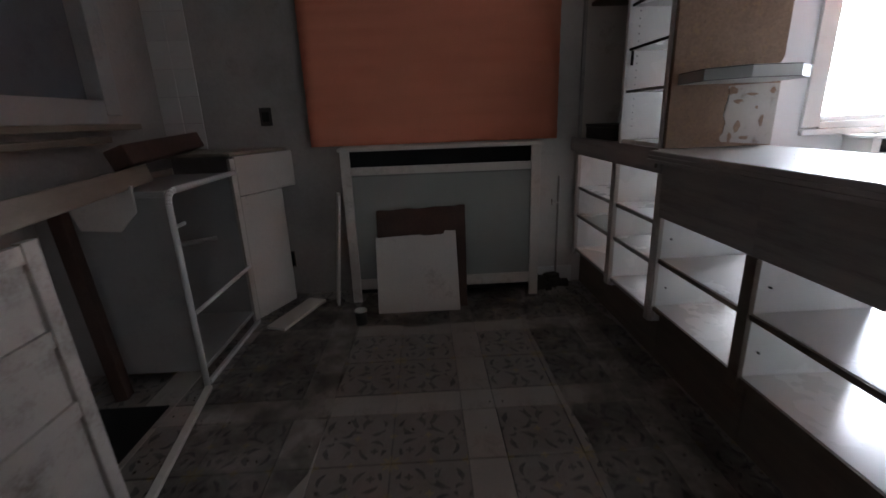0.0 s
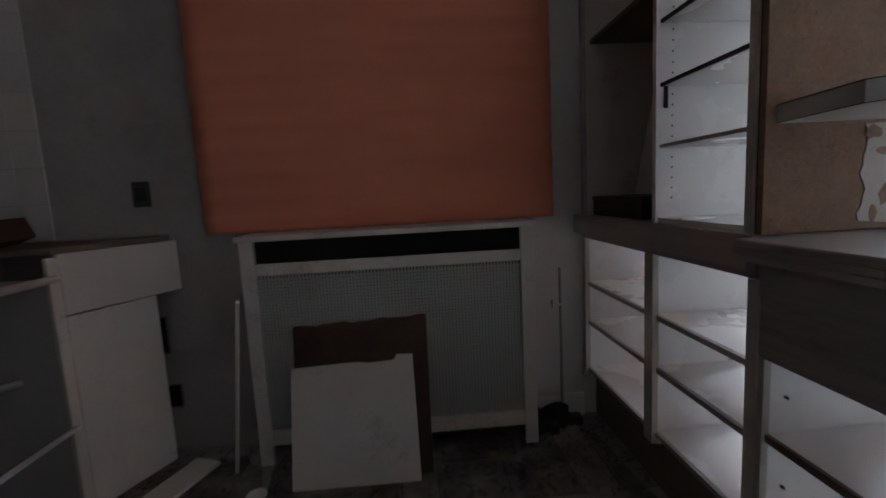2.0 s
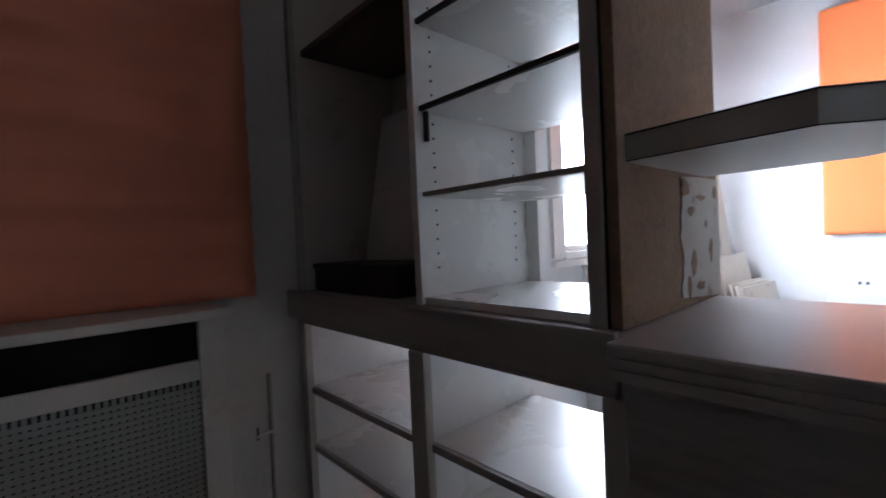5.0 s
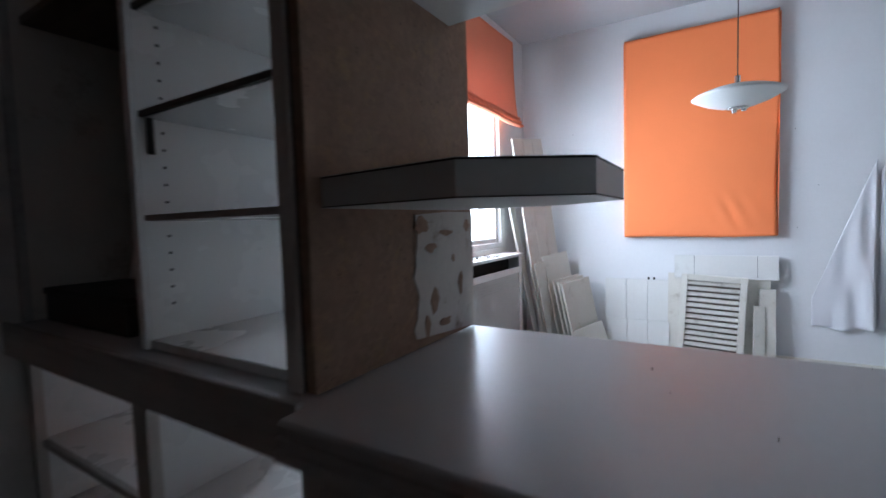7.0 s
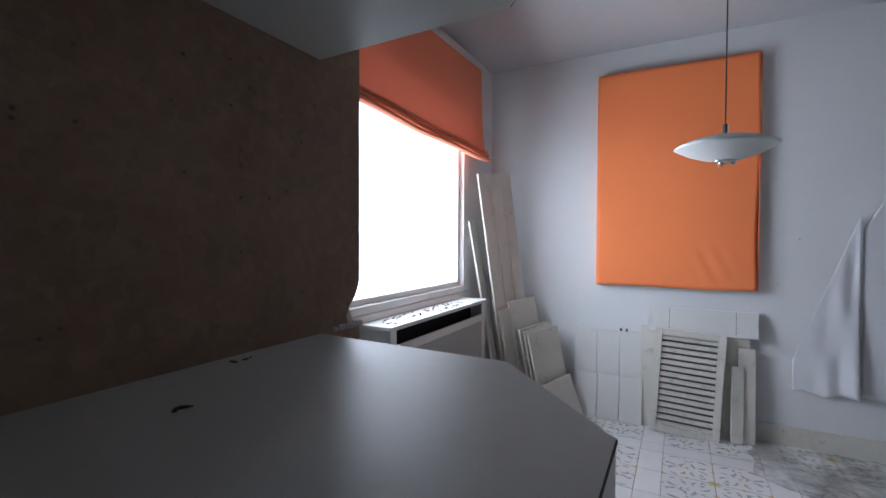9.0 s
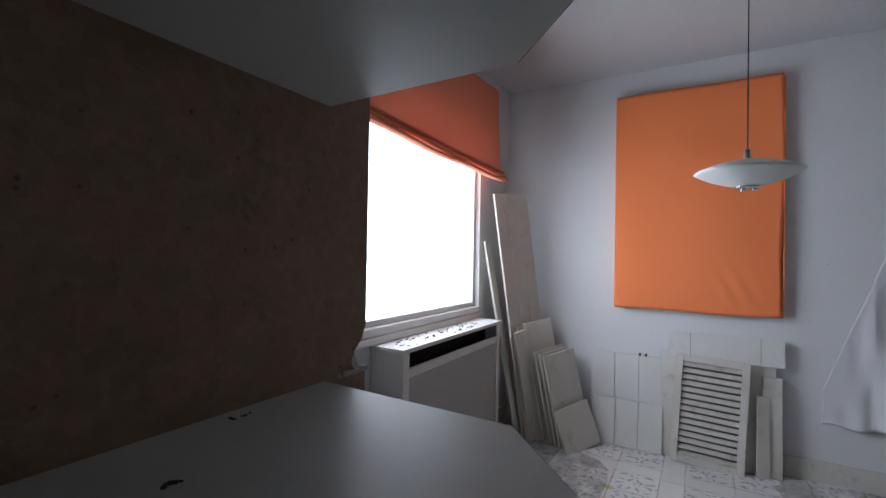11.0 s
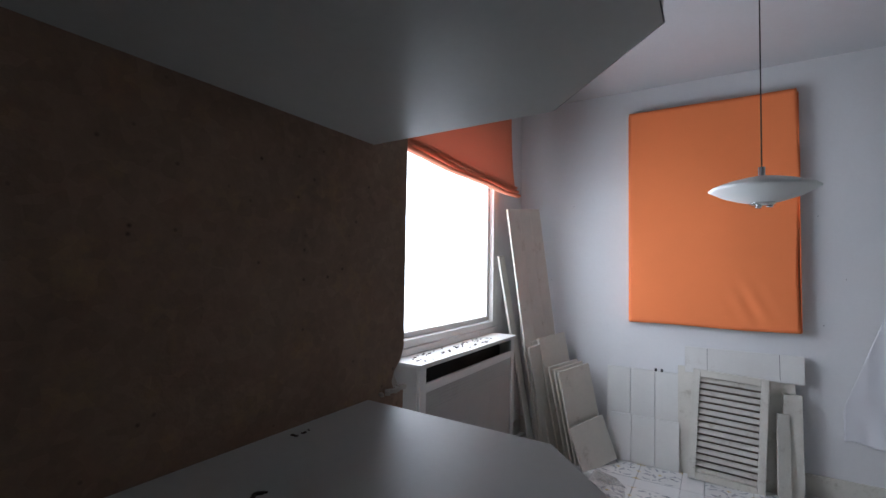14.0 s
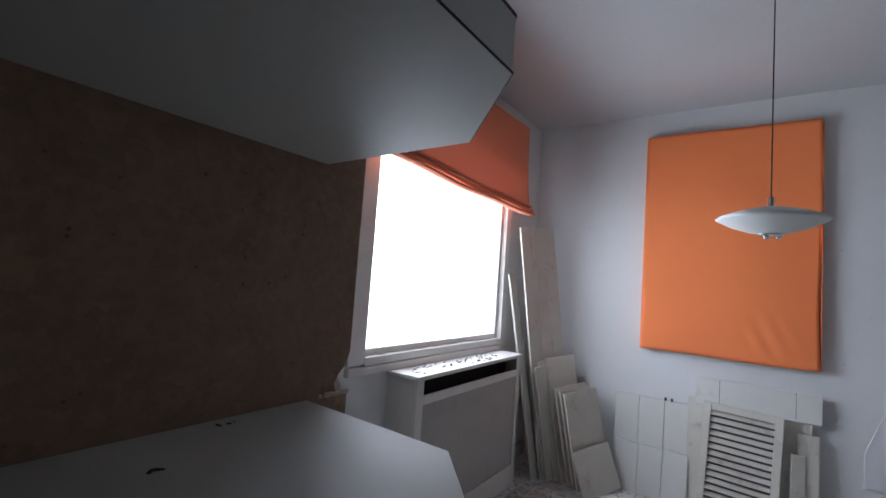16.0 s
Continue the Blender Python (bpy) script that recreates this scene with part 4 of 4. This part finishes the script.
# grooved panels, big board and shutter at the wall
leaning("grooved_panel", (4.845, 2.203, 0.0), (4.882, 2.203, 0.655), (0, -1, 0), 0.50, 0.655, 0.018, WHITE_PAINT, "white grooved board panel leaning on the wall", lines=3)
leaning("grooved_panel", (4.775, 2.193, 0.0), (4.825, 2.193, 0.33), (0, -1, 0), 0.47, 0.33, 0.018, WHITE_PAINT, "short white grooved panel before the taller one", lines=3)
leaning("large_board", (4.80, 1.64, 0.0), (4.872, 1.64, 0.78), (0, -1, 0), 0.66, 0.72, 0.018, CREAM_PAINT, "large white panel leaning on the wall behind the shutter")
m = plane_frame((4.80, 1.59, 0.0), (4.872, 1.59, 0.78), (0, -1, 0))
cr = thing("cross_board", (4.85, 1.6, 0.6), "wide white board resting across the leaning panels", "board")
part("board", box(-0.335, 0.325, -0.030, -0.0095, 0.685, 0.86, 0.003, m=m), WHITE_PAINT, cr)
for jx in (-0.20, 0.20):
    part("joint", box(jx - 0.0012, jx + 0.0012, -0.0304, -0.029, 0.70, 0.858, m=m), EDGE_BLACK, cr)
part("stop", box(-0.28, 0.27, -0.0094, 0.022, 0.7215, 0.76, 0.003, m=m), WHITE_PAINT, cr)

m = plane_frame((4.725, 1.695, 0.0), (4.785, 1.660, 0.70), (0.03, -1, 0))
sh = thing("louvred_shutter", (4.67, 1.675, 0), "white louvred shutter leaning on the stacked boards", "shutter")
SW, SH = 0.212, 0.715
for a in ((-SW, -SW + 0.042), (SW - 0.042, SW)):
    part("stile", box(a[0], a[1], -0.015, 0.015, 0, SH, 0.003, m=m), CREAM_PAINT, sh)
for z in (0.0, SH - 0.045):
    part("rail", box(-SW + 0.043, SW - 0.043, -0.014, 0.014, z, z + 0.045, 0.003, m=m), CREAM_PAINT, sh)
slats = 15
# Added board: its dark brown stands in for the shade between the slats.
part("backing", box(-SW + 0.02, SW - 0.02, 0.0155, 0.019, 0.02, SH - 0.02, m=m), BROWN_WOOD, sh, "added brown board that darkens the gaps between slats")
for k in range(slats):
    z = 0.062 + (SH - 0.125) * k / (slats - 1)
    part("slat", box(-SW + 0.0425, SW - 0.0425, -0.0165, 0.0165, -0.003, 0.003, 0.0015, m=m @ pose(0, 0, z, 50, 0, 0)), SLAT_PAINT, sh)
leaning("narrow_board", (4.755, 1.385, 0.0), (4.815, 1.38, 0.56), (0.3, -1, 0), 0.07, 0.50, 0.018, CREAM_PAINT, "narrow cream board leaning beside the shutter")
leaning("narrow_board", (4.79, 1.33, 0.0), (4.84, 1.33, 0.66), (0.1, -1, 0), 0.10, 0.62, 0.018, CREAM_PAINT, "tall cream strip leaning beside the shutter")
br = thing("hinge", (4.86, 2.09, 0.65), "two small black hinge pins above the grooved panel", "hinge")
for y in (2.073, 2.113):
    part("pin", rod((4.862, y, 0.6555), (4.862, y, 0.675), 0.008, sides=10), EDGE_BLACK, br)
solid("latch", box(4.868, 4.890, 1.935, 1.960, 0.58, 0.66, 0.003), EDGE_BLACK, "black metal latch on the wall boards", "latch")


# ---- hanging cloths ----
def drape(y0, y1, z0, z1, slope, phase):
    def place(u, v):
        y = y0 + (y1 - y0) * u
        ztop = z1 - slope * (1 - u)
        z = z0 + (ztop - z0) * v + 0.012 * math.sin(9 * u + phase) * (1 - v)
        x = 4.892 - 0.022 * u * math.sin(7.5 * u + 3.0 * v + phase) ** 2 - 0.03 * u ** 2 * (1 - v) - 0.005 * u * math.sin(16 * u - 5 * v)
        return (x, y, z)
    return place


c1 = solid("cloth", sheet(30, 40, drape(1.075, 0.757, 0.36, 1.50, 0.94, 0.4), 0.003), CLOTH, "loose white sheet hanging in diagonal folds on the wall", "cloth", "white sheets on the wall", smooth=True)
c2 = solid("cloth", sheet(26, 40, drape(0.735, 0.34, 0.37, 2.20, 0.78, 1.9), 0.003), CLOTH, "white sheet with soft vertical folds hanging on the wall", "cloth", "white sheets on the wall", smooth=True)

# ---- small debris ----
random.seed(21)


def crumbs(name, n, x0, x1, y0, y1, z, s0, s1, label):
    bm = bmesh.new()
    for k in range(n):
        x, y, s = random.uniform(x0, x1), random.uniform(y0, y1), random.uniform(s0, s1)
        box(-s, s, -s * random.uniform(0.3, 0.8), s * 0.5, 0, s * 0.5, m=pose(x, y, z, 0, 0, random.uniform(0, 180)), bm=bm)
    return solid(name, bm, DEBRIS, label, "debris", kind="stuff")


crumbs("debris", 80, 3.14, 4.05, 2.99, 3.12, 0.9085, 0.002, 0.008, "dark crumbs scattered on the radiator cover")
crumbs("debris", 5, 1.545, 1.572, 2.070, 2.076, 1.2312, 0.001, 0.003, "dark crumbs on the grey ledge")
crumbs("debris", 4, 1.448, 1.468, 2.005, 2.012, 1.2312, 0.001, 0.003, "dark crumbs on the grey ledge")
crumbs("debris", 24, 2.0, 4.8, 0.6, 3.0, 0.0005, 0.001, 0.006, "dark crumbs scattered on the tiles")
crumbs("debris", 60, -0.5, 1.2, 0.9, 2.9, 0.0005, 0.001, 0.006, "dark crumbs scattered on the kitchen tiles")
for x0, x1, y0, y1, k in ((1.10, 1.36, 0.8, 3.1, 260), (-0.70, -0.45, 1.4, 3.0, 160), (0.95, 1.30, 2.75, 3.12, 120), (-0.4, 1.0, 2.95, 3.15, 120), (4.55, 4.88, 0.9, 2.6, 40), (4.15, 4.5, 2.6, 3.1, 40)):
    crumbs("dirt", k, x0, x1, y0, y1, 0.0003, 0.001, 0.006, "dark dirt and grit swept along the foot of the furniture")
crumbs("debris", 12, 1.35, 1.75, 0.8, 2.0, 0.9505, 0.001, 0.003, "crumbs on the worktop")

# ---- thin films on the tiles: brown soil, and a darker one in the kitchen ----
def film_material(name, colour, cover):
    """A thin film with ragged gaps."""
    mt = coat(name, colour, 0.9, 0.25, 9, 90, 0.15, spec=0.1)
    nt = mt.node_tree
    tc, no, ra = nt.nodes.new("ShaderNodeTexCoord"), nt.nodes.new("ShaderNodeTexNoise"), nt.nodes.new("ShaderNodeValToRGB")
    no.inputs["Scale"].default_value, no.inputs["Detail"].default_value, no.inputs["Roughness"].default_value = 4.5, 9.0, 0.7
    ra.color_ramp.elements[0].position, ra.color_ramp.elements[0].color = 0.38, (0, 0, 0, 1)
    ra.color_ramp.elements[1].position, ra.color_ramp.elements[1].color = 0.74, (cover, cover, cover, 1)
    nt.links.new(tc.outputs["Object"], no.inputs["Vector"])
    nt.links.new(no.outputs["Fac"], ra.inputs[0])
    nt.links.new(ra.outputs[0], nt.nodes["Principled BSDF"].inputs["Alpha"])
    return mt


SOIL = film_material("brown_soil_film", (0.27, 0.235, 0.20), 0.38)
DARK_FILM = film_material("dark_soil_film", (0.085, 0.070, 0.058), 0.42)


def soil(x0, x1, y0, y1, material, label):
    ring = []
    for k in range(36):
        a = 2 * math.pi * k / 36
        c, d = math.cos(a), math.sin(a)
        grow = (abs(c) ** 4 + abs(d) ** 4) ** -0.25 * (1 - 0.10 * random.random())
        ring.append(((x0 + x1) / 2 + (x1 - x0) / 2 * c * grow, (y0 + y1) / 2 + (y1 - y0) / 2 * d * grow))
    return solid("soil", prism(ring, 0.0004, 0.0010), material, label, "soil", kind="stuff")


soil(4.20, 4.88, 0.35, 1.35, SOIL, "brown soil film on the pale tiles along the wall")
soil(2.70, 4.60, 2.20, 2.96, SOIL, "brown soil film on the tiles before the radiator cover")
# Darker see-through film on the kitchen tiles next to the furniture.
soil(0.86, 1.36, 0.10, 3.10, DARK_FILM, "dark ragged film along the foot of the low cabinets")
soil(-0.62, -0.05, 1.30, 3.05, DARK_FILM, "dark ragged film on the kitchen tiles below the sink cabinet")
soil(-0.10, 0.95, 2.55, 3.10, DARK_FILM, "dark ragged film on the tiles before the kitchen radiator cover")

# ---- floor tiles ----
floor_kitchen, floor_dining = bpy.data.objects["floor_kitchen"], bpy.data.objects["floor_dining"]
SIZE, STRIP = 0.262, 0.132


def piece_mesh(name, sx, sy, material):
    bm = box(-sx / 2, sx / 2, -sy / 2, sy / 2, -0.0075, 0.0, 0.0)
    bmesh.ops.bevel(bm, geom=[e for e in bm.edges if all(v.co.z > -0.001 for v in e.verts)], offset=0.0018, segments=1, affect="EDGES")
    me = bpy.data.meshes.new(name)
    bm.to_mesh(me)
    bm.free()
    me.materials.append(material)
    return me


T_PAT = piece_mesh("tile", SIZE - 0.002, SIZE - 0.002, TILE)
T_MIR = piece_mesh("tile", SIZE - 0.002, SIZE - 0.002, TILE_B)
G_MIR = piece_mesh("tile", SIZE - 0.002, SIZE - 0.002, TILE_GRIMY_SHADED_B)
G_PAT = piece_mesh("tile", SIZE - 0.002, SIZE - 0.002, TILE_GRIMY_SHADED)
G_X = piece_mesh("strip_tile", SIZE - 0.002, STRIP - 0.002, PLAIN_GRIMY_SHADED)
G_Y = piece_mesh("strip_tile", STRIP - 0.002, SIZE - 0.002, PLAIN_GRIMY_SHADED)
G_C = piece_mesh("strip_tile", STRIP - 0.002, STRIP - 0.002, PLAIN_GRIMY_SHADED)
T_X = piece_mesh("strip_tile", SIZE - 0.002, STRIP - 0.002, TILE_PLAIN)
T_Y = piece_mesh("strip_tile", STRIP - 0.002, SIZE - 0.002, TILE_PLAIN)
T_C = piece_mesh("strip_tile", STRIP - 0.002, STRIP - 0.002, TILE_PLAIN)
# Dining tile to its grimy copy with the kitchen shade in its colour.
GRIMY_SHADED = {T_PAT: G_PAT, T_MIR: G_MIR, T_X: G_X, T_Y: G_Y, T_C: G_C}
PITCH = 2 * SIZE + STRIP
for i in range(-2, 8):
    for j in range(-5, 3):
        cx, cy = 0.19 + PITCH * i, 1.545 + PITCH * j
        h = SIZE / 2
        q = SIZE + STRIP / 2
        cells = [(T_PAT, cx + h, cy + h, 0), (T_MIR, cx - h, cy + h, 0), (T_PAT, cx - h, cy - h, 180), (T_MIR, cx + h, cy - h, 180),
                 (T_X, cx + h, cy + q, 0), (T_X, cx - h, cy + q, 0), (T_Y, cx + q, cy + h, 0), (T_Y, cx + q, cy - h, 0), (T_C, cx + q, cy + q, 0)]
        for me, x, y, turn in cells:
            if not (LEFT - 0.1 < x < RIGHT + 0.1 and FRONT - 0.1 < y < BACK + 0.1) or (1.45 < x < 1.70 and y > -0.85):
                continue
            me = GRIMY_SHADED[me] if x < 1.5 else me
            ob = new(me.name.split(".")[0], me)
            ob.parent = floor_kitchen if x < 1.5 else floor_dining
            ob.matrix_basis = pose(x, y, -0.0002 + random.uniform(-0.0006, 0.0002), random.uniform(-0.12, 0.12), random.uniform(-0.12, 0.12), turn)

# ---- nail holes in the dining wall ----
random.seed(33)
for y, z in ((1.30, 1.32), (1.16, 1.06), (1.18, 1.75), (1.05, 1.35), (2.72, 1.9), (1.27, 1.1), (2.9, 1.3)):
    # Black pegs stand in for the dark of the holes.
    solid("nail", rod((4.8995, y, z), (4.893, y, z), 0.0022, sides=8), EDGE_BLACK, "small dark peg for a nail hole in the white wall", "nail", "nails in the wall")
